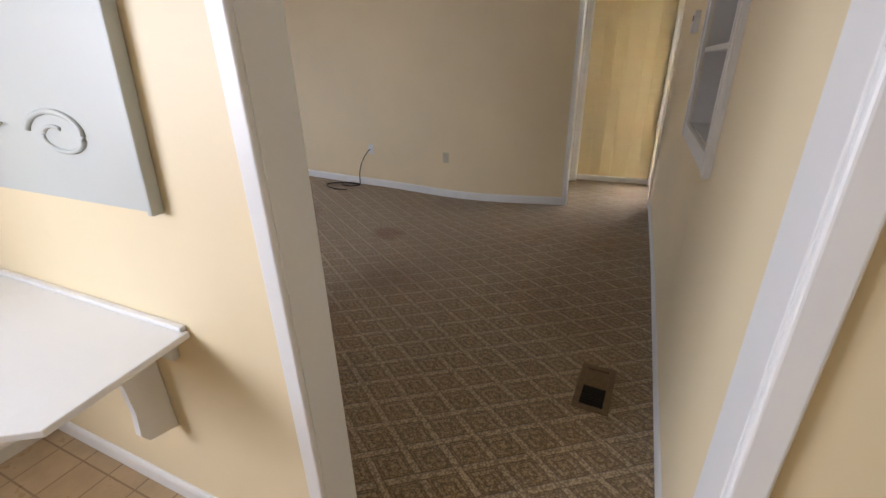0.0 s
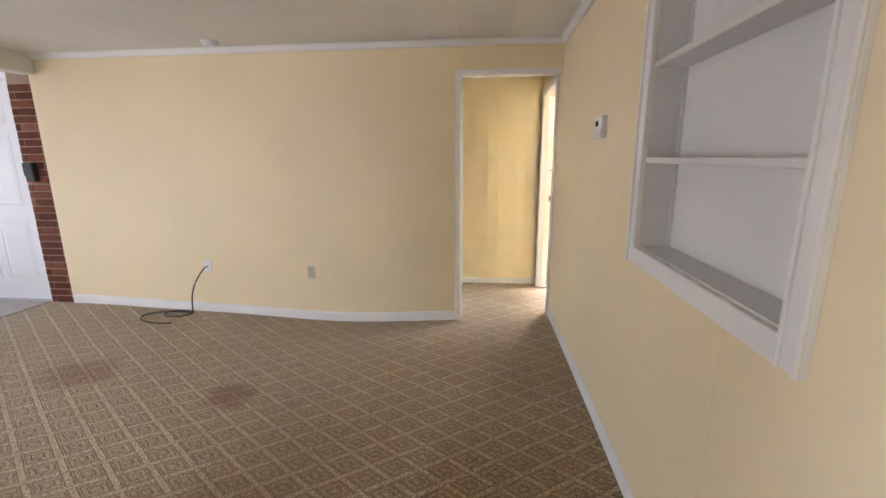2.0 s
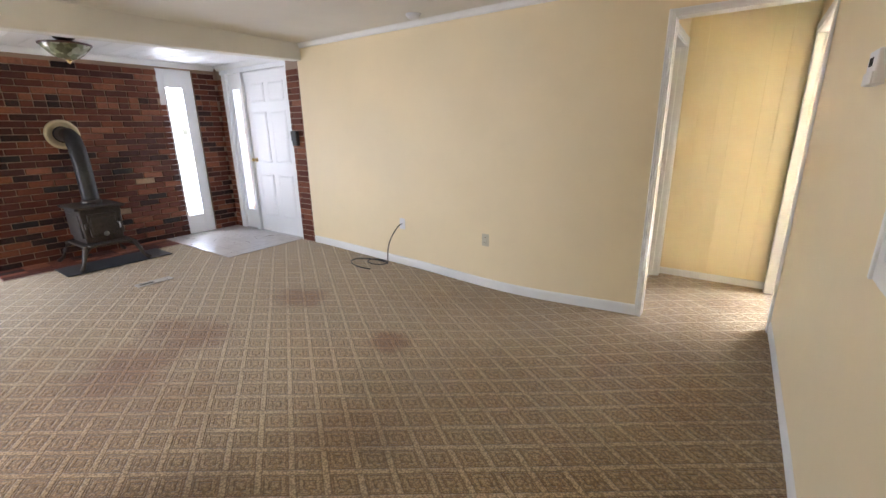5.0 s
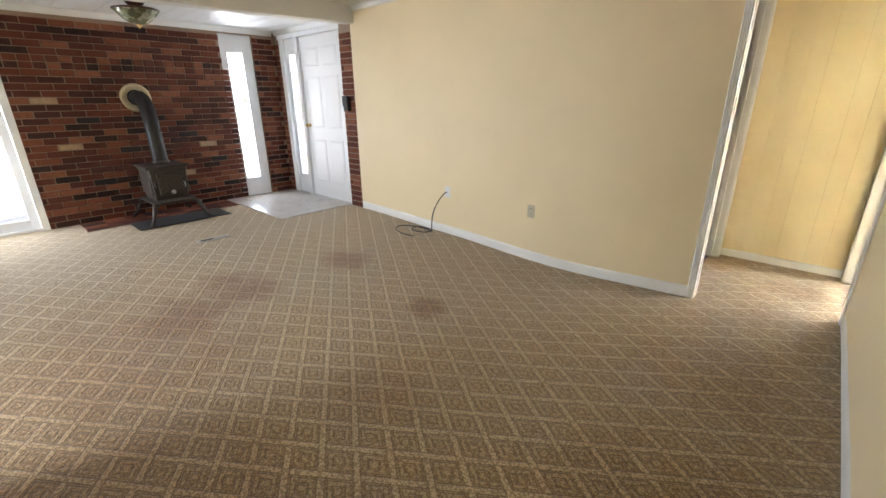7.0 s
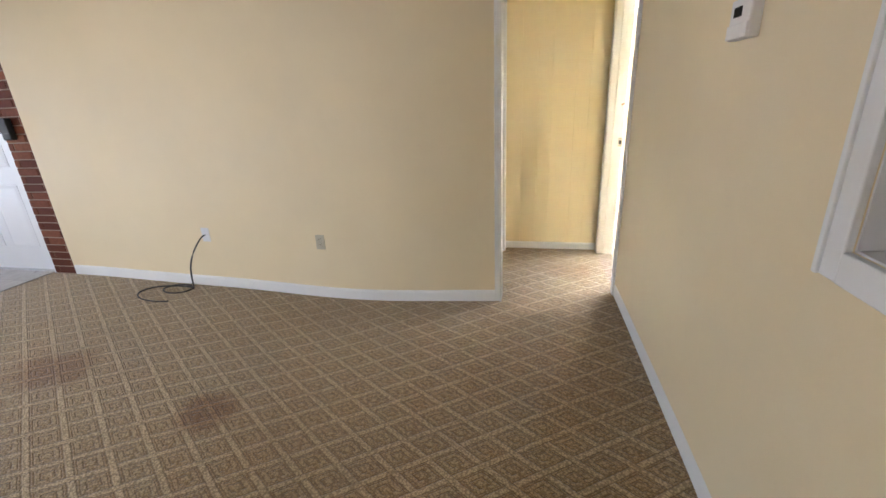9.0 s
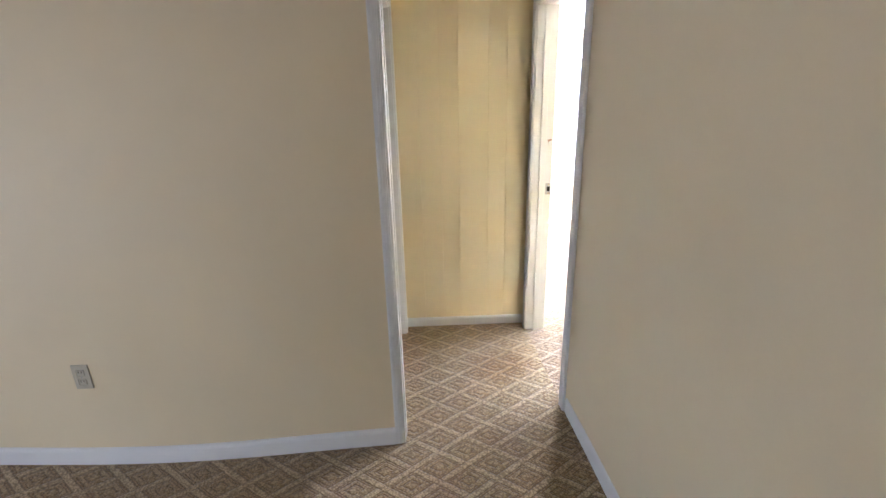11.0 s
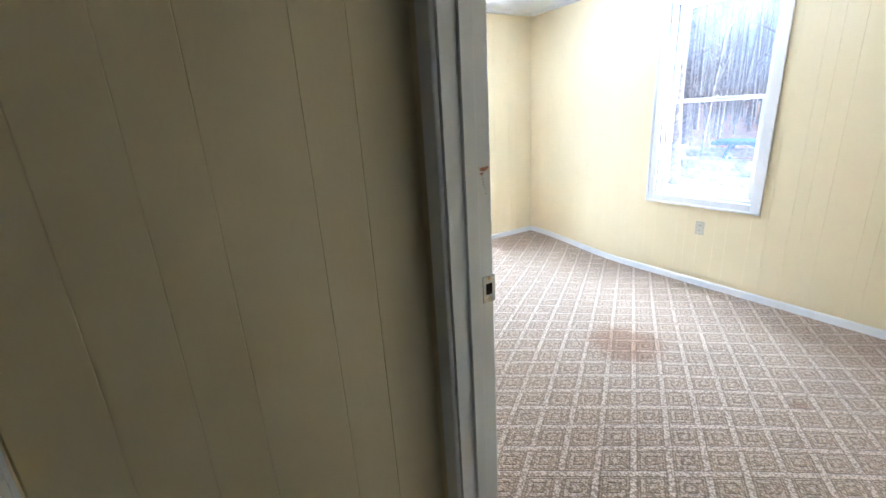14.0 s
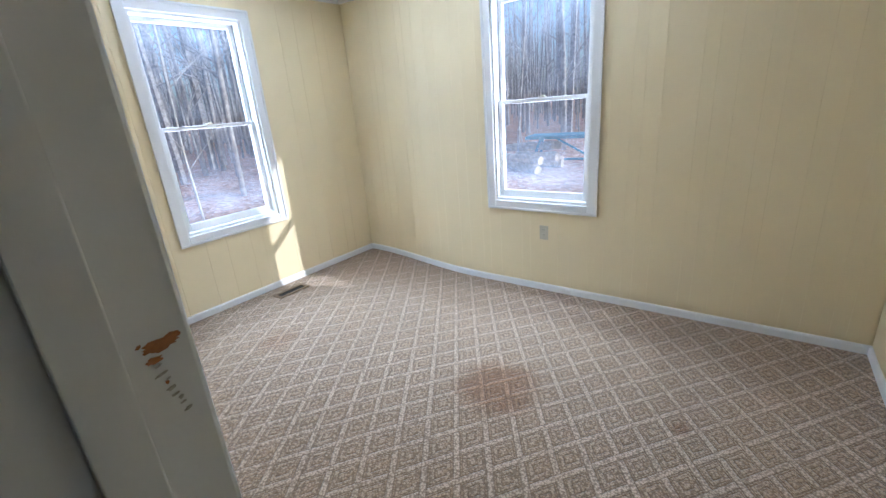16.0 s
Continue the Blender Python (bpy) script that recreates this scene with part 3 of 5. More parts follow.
structure("roof", boxes_bm([(XW - 0.85, BX1 + 0.58, -3.3, BY1 + 0.85, 2.60, 2.72), (BX1 + 0.50, BX1 + 0.58, -3.3, BY1 + 0.85, 2.42, 2.60)]), ROOFING, "low dark roof with wide eaves", "roof")

# ceiling beam
beam = box_bm(-4.42, -4.28, -1.0, YN - 0.004, 2.165, 2.36, 0.008)
for v in beam.verts:
    if v.co.z < 2.3:
        v.co.z -= 0.024 * (YN - v.co.y)
structure("trim_beam", beam, CEIL, "painted ceiling beam between living room and entry", "beam")


# ---------------------------------------------------------------- trim
def profile_run(name, pts, w, h, material, label, category, parent=None):
    """A moulding w thick and h high along floor points (x, y, z, nx, ny), with a rounded upper edge."""
    bm = bmesh.new()
    sec = [(0, 0), (w, 0), (w, h * 0.78), (w * 0.75, h * 0.92), (w * 0.35, h), (0, h)]
    rings = []
    for x, y, z, nx, ny in pts:
        rings.append([bm.verts.new((x + nx * a, y + ny * a, z + b)) for a, b in sec])
    for r, s in zip(rings, rings[1:]):
        for k in range(len(sec)):
            bm.faces.new((r[k], r[(k + 1) % len(sec)], s[(k + 1) % len(sec)], s[k]))
    bm.faces.new(rings[0])
    bm.faces.new(rings[-1][::-1])
    bmesh.ops.recalc_face_normals(bm, faces=bm.faces)
    if parent is not None:
        return part(name, bm, material, parent, label)
    return structure(name, bm, material, label, category)


def line(x0, y0, x1, y1, nx, ny, n=1, up=-0.006):
    return [(x0 + (x1 - x0) * i / n, y0 + (y1 - y0) * i / n, floor_z(x0 + (x1 - x0) * i / n, y0 + (y1 - y0) * i / n) + up, nx, ny) for i in range(n + 1)]


BB = "white painted baseboard, scuffed along the carpet"
profile_run("baseboard", line(-4.34, YN, OPEN_L - 0.06, YN, 0, -1, 40, 0.005), 0.014, 0.085, WHITE, BB, "baseboard")
profile_run("baseboard", [(x + bow(y), y, z, nx, ny) for x, y, z, nx, ny in line(XE, YK + 0.10, XE, DOOR_S - 0.07, -1, 0, 20, 0.006)], 0.010, 0.085, WHITE, BB, "baseboard")
profile_run("baseboard", line(HALL_W, HALL_N, XE - 0.012, HALL_N, 0, -1), 0.013, 0.07, WHITE, BB, "baseboard")
profile_run("baseboard", line(BX1, BY0, BX1, BY1, -1, 0, 24), 0.013, 0.062, WHITE, BB, "baseboard")
profile_run("baseboard", line(BX0, BY1, BX1 - 0.013, BY1, 0, -1, 4), 0.013, 0.062, WHITE, BB, "baseboard")
profile_run("baseboard", line(BX0, BY0, BX1 - 0.013, BY0, 0, 1, 16), 0.013, 0.062, WHITE, BB, "baseboard")
profile_run("baseboard", line(-2.0, YK, K0 - 0.05, YK, 0, -1), 0.012, 0.085, WHITE, BB, "baseboard")
profile_run("baseboard", line(-2.0, -2.6, -2.0, YK - 0.012, 1, 0), 0.012, 0.085, WHITE, BB, "baseboard")
profile_run("baseboard", line(-2.12, YK + 0.10, K0 - 0.05, YK + 0.10, 0, 1, 10), 0.012, 0.085, WHITE, BB, "baseboard")


def crown(name, x0, y0, x1, y1, nx, ny, z, material, s=0.045):
    bm = bmesh.new()
    sec = [(0, 0), (0.006, 0), (0.018, -0.004 + s * 0.25), (s * 0.75, s * 0.78), (s, s - 0.004), (s, s), (0, s)]
    a, b = ([bm.verts.new((x + nx * p, y + ny * p, z - s + q)) for p, q in sec] for x, y in ((x0, y0), (x1, y1)))
    for k in range(len(sec)):
        bm.faces.new((a[k], a[(k + 1) % len(sec)], b[(k + 1) % len(sec)], b[k]))
    bm.faces.new(a)
    bm.faces.new(b[::-1])
    bmesh.ops.recalc_face_normals(bm, faces=bm.faces)
    return structure(name, bm, material, "white crown moulding", "crown moulding")


crown("trim_crown", -4.28, YN, XE, YN, 0, -1, ZC - 0.002, WHITE)
crown("trim_crown", XE + BOW, YK + 0.10, XE + bow(YN), YN - 0.045, -1, 0, ZC - 0.002, WHITE)
crown("trim_crown", XW, -1.0, XW, YN, 1, 0, 2.262, WHITE, 0.06)
crown("trim_crown", XW + 0.06, YN + 0.03, -4.42, YN + 0.03, 0, -1, 2.262, WHITE, 0.06)
crown("trim_crown", BX1, BY0, BX1, BY1, -1, 0, ZB - 0.002, WHITE, 0.035)
crown("trim_crown", BX0, BY1, BX1 - 0.035, BY1, 0, -1, ZB - 0.002, WHITE, 0.035)


def casing(name, m, width, height, w=0.06, label="white painted door casing", sides=(1, 1), t=0.016, flat=False):
    """Door casing round an opening, on the wall face y=0 of m; x along the wall from 0 to width, -y into the room."""
    ob = thing(name, m, label, "door casing", "", "structure")

    def board(nm, x0, x1, z0, z1, upright):
        bm = bmesh.new()
        add_box(bm, x0, x1, -t * 0.76, 0, z0, z1)
        if flat:
            bm = box_bm(x0, x1, -t, 0, z0, z1)
        elif upright:
            add_box(bm, x0 + 0.004, x0 + 0.018, -t, -t * 0.76, z0, z1)
            add_box(bm, x1 - 0.026, x1 - 0.006, -t * 0.9, -t * 0.76, z0, z1)
        else:
            add_box(bm, x0, x1, -t, -t * 0.76, z1 - 0.020, z1 - 0.004)
            add_box(bm, x0, x1, -t * 0.9, -t * 0.76, z0 + 0.006, z0 + 0.024)
        bmesh.ops.bevel(bm, geom=bm.edges[:], offset=0.006 if flat else 0.002, segments=3 if flat else 2, affect='EDGES', profile=0.5)
        part(nm, bm, WHITE, ob)

    if sides[0]:
        board("casing_side", -w, 0, -0.01, height + w, True)
    if sides[1]:
        board("casing_side", width, width + w, -0.01, height + w, True)
    board("casing_head", 0, width, height + 0.001, height + w, False)
    return ob


def jamb_set(name, along, a0, a1, d0, d1, h, material, label, stop=True):
    """Jamb lining of an opening: two sides, a head and the stop strips."""
    ob = thing(name, pose(0, 0, 0), label, "door frame", "", "structure")
    t = 0.018

    def jb(nm, p, q, z0, z1, e=0.0):
        if along == 'X':
            part(nm, box_bm(p, q, d0 + e, d1 - e, z0, z1, 0.0015), material, ob)
        else:
            part(nm, box_bm(d0 + e, d1 - e, p, q, z0, z1, 0.0015), material, ob)

    jb("jamb", a0, a0 + t, -0.02, h)
    jb("jamb", a1 - t, a1, -0.02, h)
    jb("jamb_head", a0 + t, a1 - t, h - t, h)
    if stop:
        e = (d1 - d0) * 0.36
        jb("stop", a0 + t, a0 + t + 0.011, -0.02, h - t, e)
        jb("stop", a1 - t - 0.011, a1 - t, -0.02, h - t, e)
    return ob


# living room to hall opening
hf = thing("door_frame_hall", pose(0, 0, 0), "white jamb of the hall opening", "door frame", "", "structure")
part("jamb", box_bm(OPEN_L - 0.040, OPEN_L - 0.020, YN - 0.004, YN + 0.088, -0.03, 2.088, 0.0025), WHITE, hf)
part("stop", box_bm(OPEN_L - 0.0202, OPEN_L - 0.0165, YN + 0.046, YN + 0.087, -0.03, 2.069, 0.0012), WHITE, hf)
part("jamb_head", box_bm(OPEN_L - 0.025, XE - 0.001, YN - 0.004, YN + 0.114, 2.070, 2.088, 0.0015), WHITE, hf)
casing("trim_hall_opening", pose(OPEN_L - 0.029, YN, 0), XE - OPEN_L + 0.023, 2.078, 0.036, "white casing of the hall opening", (1, 0))
casing("trim_hall_opening_back", pose(XE - 0.004, YN + 0.11, 0, 0, 0, 180), XE - OPEN_L + 0.018, 2.078, 0.03, "white casing of the hall opening", (0, 0))
# bedroom door
jamb_set("door_frame_bedroom", 'Y', DOOR_S, DOOR_N, XE - 0.004, BX0 - 0.001, 2.05, WHITE, "white bedroom door jamb with chipped paint")
casing("trim_bedroom_door", pose(XE, DOOR_N - 0.008, 0, 0, 0, -90), DOOR_N - DOOR_S - 0.016, 2.04, 0.062, "white casing of the bedroom door", (1, 1), 0.016, True)
casing("trim_bedroom_door_inside", pose(BX0, DOOR_S - 0.005, 0, 0, 0, 90), DOOR_N - DOOR_S + 0.010, 2.052, 0.062, "white casing of the bedroom door", (1, 1), 0.010)
# dark room's door
jamb_set("door_frame_dark_room", 'Y', WD0, WD1, HALL_W - 0.114, HALL_W + 0.004, 2.05, WHITE, "white jamb of the dark room's door")
jamb_set("door_frame_dark_room_inside", 'Y', WD0 + 0.003, WD1 - 0.003, HALL_W - 0.160, HALL_W - 0.1145, 2.047, DARK_WOOD, "dark stained jamb of the dark room's door", False)
casing("trim_dark_room_door", pose(HALL_W, WD0 + 0.008, 0, 0, 0, 90), WD1 - WD0 - 0.016, 2.04, 0.066, "white casing of the dark room's door")
# kitchen doorway
jamb_set("door_frame_kitchen", 'X', K0 - 0.015, K1 + 0.015, YK - 0.004, YK + 0.104, 2.05, WHITE, "white jamb of the kitchen doorway", False)
casing("trim_kitchen_door", pose(K0, YK, 0), K1 - K0, 2.035, 0.047, "white casing of the kitchen doorway", (1, 1), 0.018, True)
casing("trim_kitchen_door_back", pose(K1, YK + 0.10, 0, 0, 0, 180), K1 - K0, 2.035, 0.047, "white casing of the kitchen doorway", (1, 1), 0.012, True)


def strike_plate(name, m, label, mat=STEEL):
    ob = thing(name, m, label, "strike plate")
    part("plate", box_bm(-0.019, 0.019, -0.0025, 0, -0.036, 0.036, 0.001), mat, ob)
    part("bolt_hole", box_bm(-0.010, 0.009, -0.0032, -0.0005, -0.015, 0.015, 0.0005), HOLE, ob)
    for z in (-0.027, 0.027):
        part("screw", lathe_bm([(0.004, 0), (0.004, 0.0015)], 8, 'Y'), BRASS, ob).location = (0, -0.0038, z)
    return ob


strike_plate("strike_plate", pose(0.385, DOOR_N - 0.018, 0.99), "steel strike plate on the bedroom jamb", STEEL)
strike_plate("strike_plate", pose(HALL_W - 0.136, WD1 - 0.021, 0.984), "worn brass strike plate on the dark jamb", WORN_BRASS)
rng = random.Random(5)
chip = thing("paint_chip", pose(0.379, DOOR_N - 0.018, 1.281), "chipped paint baring orange wood on the jamb", "chipped paint")


def ragged_bm(x, z, w, h, slope, n, rough):
    """A thin flake with a torn outline."""
    bm = bmesh.new()
    ring = []
    for k in range(n):
        a = 2 * math.pi * k / n
        k1 = 1 + rng.uniform(-rough, rough)
        px = x + w * k1 * math.copysign(abs(math.cos(a)) ** 0.7, math.cos(a))
        ring.append((px, z + h * k1 * math.sin(a) + slope * (px - x)))
    lo = [bm.verts.new((p, 0.0, q)) for p, q in ring]
    hi = [bm.verts.new((p, -0.0009, q)) for p, q in ring]
    bm.faces.new(hi)
    for k in range(n):
        bm.faces.new((lo[k], lo[(k + 1) % n], hi[(k + 1) % n], hi[k]))
    bmesh.ops.recalc_face_normals(bm, faces=bm.faces)
    return bm


part("bare_spot", ragged_bm(0.001, 0.009, 0.0125, 0.0046, 0.10, 26, 0.24), BARE, chip)
part("bare_spot", ragged_bm(-0.006, -0.001, 0.0048, 0.0022, 0.10, 15, 0.3), BARE, chip)
part("bare_spot", ragged_bm(-0.0125, 0.013, 0.002, 0.0013, 0.4, 11, 0.35), BARE, chip)
for i in range(9):
    z = -0.007 - 0.0052 * i + rng.uniform(-0.0014, 0.0014)
    part("scuff", ragged_bm(-0.005 + 0.0011 * i + rng.uniform(-0.0014, 0.0014), z, rng.uniform(0.0014, 0.0042) * (1 - 0.05 * i), rng.uniform(0.0006, 0.0014), 0.25, 11, 0.35), BARE if i == 3 else SCUFF, chip, "grey scuff in the paint")


# ---------------------------------------------------------------- windows
def double_hung(name, m, w, h, label, frame_mat=WHITE, wall_t=0.15):
    """Double-hung window. Local x along the wall from 0 to w, y outwards, z up from the opening's foot."""
    ob = thing(name, m, label, "window", "", "structure")
    c, d = 0.068, 0.018
    fr = part("window_frame", boxes_bm([(-c, 0.0, -d, -0.001, -c, h + c), (w, w + c, -d, -0.001, -c, h + c), (0, w, -d, -0.001, h, h + c), (0, w, -d, -0.001, -c, 0)], 0.004), frame_mat, ob)
    part("backband", boxes_bm([(-c - 0.004, -c + 0.012, -d - 0.008, -d + 0.002, -c - 0.004, h + c + 0.004), (w + c - 0.012, w + c + 0.004, -d - 0.008, -d + 0.002, -c - 0.004, h + c + 0.004),
                               (-c + 0.012, w + c - 0.012, -d - 0.008, -d + 0.002, h + c - 0.012, h + c + 0.004), (-c + 0.012, w + c - 0.012, -d - 0.008, -d + 0.002, -c - 0.004, -c + 0.012)], 0.002), frame_mat, fr)
    part("window_sill", box_bm(0.001, w - 0.001, 0, wall_t, 0, 0.022, 0.003), frame_mat, ob)
    part("reveal", boxes_bm([(0.001, 0.018, 0, wall_t, 0.022, h), (w - 0.018, w - 0.001, 0, wall_t, 0.022, h), (0.018, w - 0.018, 0, wall_t, h - 0.018, h)]), frame_mat, ob)
    part("track", boxes_bm([(0.018, 0.026, 0.074, 0.080, 0.022, h - 0.018), (w - 0.026, w - 0.018, 0.074, 0.080, 0.022, h - 0.018)]), STEEL, ob)
    mid = 0.022 + (h - 0.04) * 0.505
    for nm, z0, z1, y0, y1 in (("lower_sash", 0.023, mid + 0.014, 0.045, 0.073), ("upper_sash", mid - 0.014, h - 0.019, 0.081, 0.109)):
        s, bt, tp = 0.036, (0.055 if nm == "lower_sash" else 0.028), (0.028 if nm == "lower_sash" else 0.036)
        sa = part(nm, boxes_bm([(0.019, 0.019 + s, y0, y1, z0, z1), (w - 0.019 - s, w - 0.019, y0, y1, z0, z1), (0.019 + s, w - 0.019 - s, y0, y1, z0, z0 + bt), (0.019 + s, w - 0.019 - s, y0, y1, z1 - tp, z1)], 0.003), frame_mat, ob)
        pane = part("pane", boxes_bm([(0.019 + s - 0.004, w - 0.019 - s + 0.004, (y0 + y1) / 2 - 0.002, (y0 + y1) / 2 + 0.002, z0 + bt - 0.004, z1 - tp + 0.004)]), DUSTY_GLASS, sa)
        pane.visible_shadow = False
        if nm == "lower_sash":
            part("sash_lock", boxes_bm([(w / 2 - 0.025, w / 2 + 0.025, y0 + 0.004, y1 - 0.004, z1, z1 + 0.010), (w / 2 - 0.006, w / 2 + 0.02, y0 + 0.002, y0 + 0.012, z1 + 0.010, z1 + 0.018)], 0.002), PLATE, sa)
    return ob


double_hung("window_1", pose(BX1, EW1, WZ0, 0, 0, -90), EW1 - EW0, WZ1 - WZ0, "white double-hung window, its casing catching the sun")
double_hung("window_2", pose(NW0, BY1, WZ0), NW1 - NW0, WZ1 - WZ0, "white double-hung window looking into bare woods")
double_hung("window_3", pose(DKW0, BY1, WZ0), DKW1 - DKW0, WZ1 - WZ0, "dark framed double-hung window", DARK_WOOD)

# ---------------------------------------------------------------- shelf niche in the east wall
niche = thing("wall_niche", pose(XE + BOW, NY0, NZ0), "white painted built-in shelf niche, scuffed", "shelf niche", "", "structure")
nw, nh, nd = NY1 - NY0, NZ1 - NZ0, 0.116
part("back", boxes_bm([(nd, nd + 0.012, -0.02, nw + 0.02, -0.02, nh + 0.02)]), NICHE_WHITE, niche)
part("side", boxes_bm([(0.001, nd, -0.018, 0.005, -0.02, nh)]), NICHE_WHITE, niche)
part("side", boxes_bm([(0.001, nd, nw - 0.005, nw + 0.018, -0.02, nh)]), NICHE_WHITE, niche)
part("bottom", boxes_bm([(0.001, nd, 0.005, nw - 0.005, -0.02, 0.005)]), NICHE_WHITE, niche)
part("top", boxes_bm([(0.001, nd, 0.005, nw - 0.005, nh - 0.006, nh + 0.02)]), NICHE_WHITE, niche)
part("shelf", box_bm(-0.004, nd - 0.001, 0.005, nw - 0.005, 0.330, 0.352, 0.003), NICHE_WHITE, niche)
part("shelf", box_bm(-0.004, nd - 0.001, 0.005, nw - 0.005, 0.672, 0.694, 0.003), NICHE_WHITE, niche)
part("cleat", boxes_bm([(nd - 0.012, nd + 0.004, 0.005, 0.013, 0.005, nh)], 0.002), NICHE_WHITE, niche)
part("cleat", boxes_bm([(nd - 0.012, nd + 0.004, nw - 0.013, nw - 0.005, 0.005, nh)], 0.002), NICHE_WHITE, niche)
cw = 0.068
part("casing_side", boxes_bm([(-0.018, 0, -cw, 0.0, -cw, nh + cw)], 0.004), WHITE, niche)
part("casing_side", boxes_bm([(-0.018, 0, nw, nw + cw, -cw, nh + cw)], 0.004), WHITE, niche)
part("casing_head", boxes_bm([(-0.018, 0, 0.0, nw, nh, nh + cw)], 0.004), WHITE, niche)
part("casing_foot", boxes_bm([(-0.020, 0, 0.0, nw, -cw, 0)], 0.004), WHITE, niche)
for a, b in ((-cw, -cw + 0.016), (nw + cw - 0.016, nw + cw), (-0.012, -0.002)):
    part("casing_bead", boxes_bm([(-0.026, -0.016, a, b, -cw, nh + cw)], 0.003), WHITE, niche)

# thermostat
th = thing("thermostat", pose(XE + BOW, 3.165, 1.578, 0, 0, -90), "small off-white plastic thermostat on the cream wall", "thermostat")
body = part("body", box_bm(-0.070, 0.070, -0.034, 0, -0.056, 0.056, 0.005), PLATE_WHITE, th)
part("screen", box_bm(-0.042, 0.012, -0.0355, -0.033, 0.006, 0.034, 0.001), HOLE, body)
part("cover", box_bm(-0.068, 0.068, -0.039, -0.032, -0.054, -0.014, 0.002), PLATE_WHITE, th)
for i in range(5):
    part("slot", box_bm(-0.0712, -0.069, -0.026, -0.008, 0.008 + 0.007 * i, 0.0115 + 0.007 * i), HOLE, th)


def outlet(name, m, label, mat=PLATE, blank=False):
    ob = thing(name, m, label, "wall outlet")
    part("plate", box_bm(-0.036, 0.036, -0.006, 0, -0.058, 0.058, 0.003), mat, ob)
    if not blank:
        for z in (-0.022, 0.022):
            so = part("socket", box_bm(-0.017, 0.017, -0.0078, -0.005, z - 0.015, z + 0.015, 0.004), mat, ob)
            for x in (-0.006, 0.006):
                part("slot", box_bm(x - 0.0012, x + 0.0012, -0.0083, -0.007, z - 0.002, z + 0.008), HOLE, so)
    part("screw", lathe_bm([(0.003, 0), (0.003, 0.002)], 8, 'Y'), STEEL, ob).location = (0, -0.0075, 0)
    return ob


outlet("wall_outlet", pose(-1.89, YN, 0.405), "ivory duplex outlet on the cream wall")
outlet("wall_outlet", pose(BX1, 6.44, 0.41, 0, 0, -90), "ivory duplex outlet under the bedroom window")
coax = thing("cable_plate", pose(-2.89, YN, 0.445), "white cable plate with a threaded socket", "cable plate")
part("plate", box_bm(-0.036, 0.036, -0.006, 0, -0.058, 0.058, 0.003), PLATE_WHITE, coax)
part("socket", lathe_bm([(0.0055, 0), (0.0055, 0.014)], 8, 'Y'), STEEL, coax).location = (0, -0.019, 0)

# black cable, from the plate down to a loose coil
pts = []
for i in range(15):
    u = i / 14
    pts.append((-2.89 - 0.125 * math.sin(u * 1.5) ** 0.8, YN - 0.022 - 0.10 * smooth01(u * 1.3), 0.445 - (0.445 - floor_z(-3.0, 4.27) - 0.034) * u ** 1.25 + 0.02 * math.sin(math.pi * u)))
# a small loop first, then a wide one that ends free on the carpet
flat = []
for i in range(1, 30):
    a = i / 29 * 2 * math.pi * 0.95
    flat.append((-3.135 + 0.120 * math.cos(a), 4.245 - 0.085 * math.sin(a), 0.030 - 0.010 * i / 29))
for i in range(1, 44):
    a = 0.10 * math.pi + i / 43 * 2 * math.pi * 0.80
    k = smooth01(i / 16)
    flat.append((-3.135 - 0.065 * k + 0.120 * (1 + 0.85 * k) * math.cos(a), 4.245 - 0.075 * k + 0.085 * (1 + 0.55 * k) * math.sin(a), 0.019 - 0.010 * i / 43))
pts += [(x, y, floor_z(x, y) + h) for x, y, h in flat]
cable = part("coaxial_cable", tube_bm(pts, 0.0062, 6), BLACK, None, "", True)
tagged(cable, "black coaxial cable coiled loosely on the carpet", "cable")

# smoke detector base
sd = thing("smoke_detector", pose(-2.5, 4.20, ZC), "round white smoke detector on the ceiling", "smoke detector")
part("base", lathe_bm([(0.062, -0.012), (0.065, -0.006), (0.065, 0.0)], 28), PLATE_WHITE, sd, "", True)
part("cap", lathe_bm([(0.030, -0.036), (0.048, -0.032), (0.054, -0.018), (0.056, -0.012)], 28), PLATE_WHITE, sd, "", True)


# floor registers
def register(name, m, w, d, label, mat, n, half=False):
    ob = thing(name, m, label, "floor register")
    f = 0.028
    part("frame", boxes_bm([(-w / 2, w / 2, -d / 2, -d / 2 + f, 0, 0.008), (-w / 2, w / 2, d / 2 - f, d / 2, 0, 0.008), (-w / 2, -w / 2 + f, -d / 2 + f, d / 2 - f, 0, 0.008), (w / 2 - f, w / 2, -d / 2 + f, d / 2 - f, 0, 0.008)], 0.002), mat, ob)
    part("well", boxes_bm([(-w / 2 + f, w / 2 - f, -d / 2 + f, d / 2 - f, 0.001, 0.002)]), HOLE, ob)
    y0 = 0.0 if half else -d / 2 + f
    if half:
        part("damper_plate", box_bm(-w / 2 + f, w / 2 - f, 0.0, d / 2 - f - 0.008, 0.002, 0.0055, 0.001), mat, ob)
        y1, y0 = 0.0, -d / 2 + f
    else:
        y1 = d / 2 - f
    for i in range(n):
        y = y0 + (y1 - y0) * (i + 0.5) / n
        part("louver", box_bm(-w / 2 + f, w / 2 - f, y - 0.0022, y + 0.0022, 0.002, 0.006), VENT_DARK, ob)
    return ob


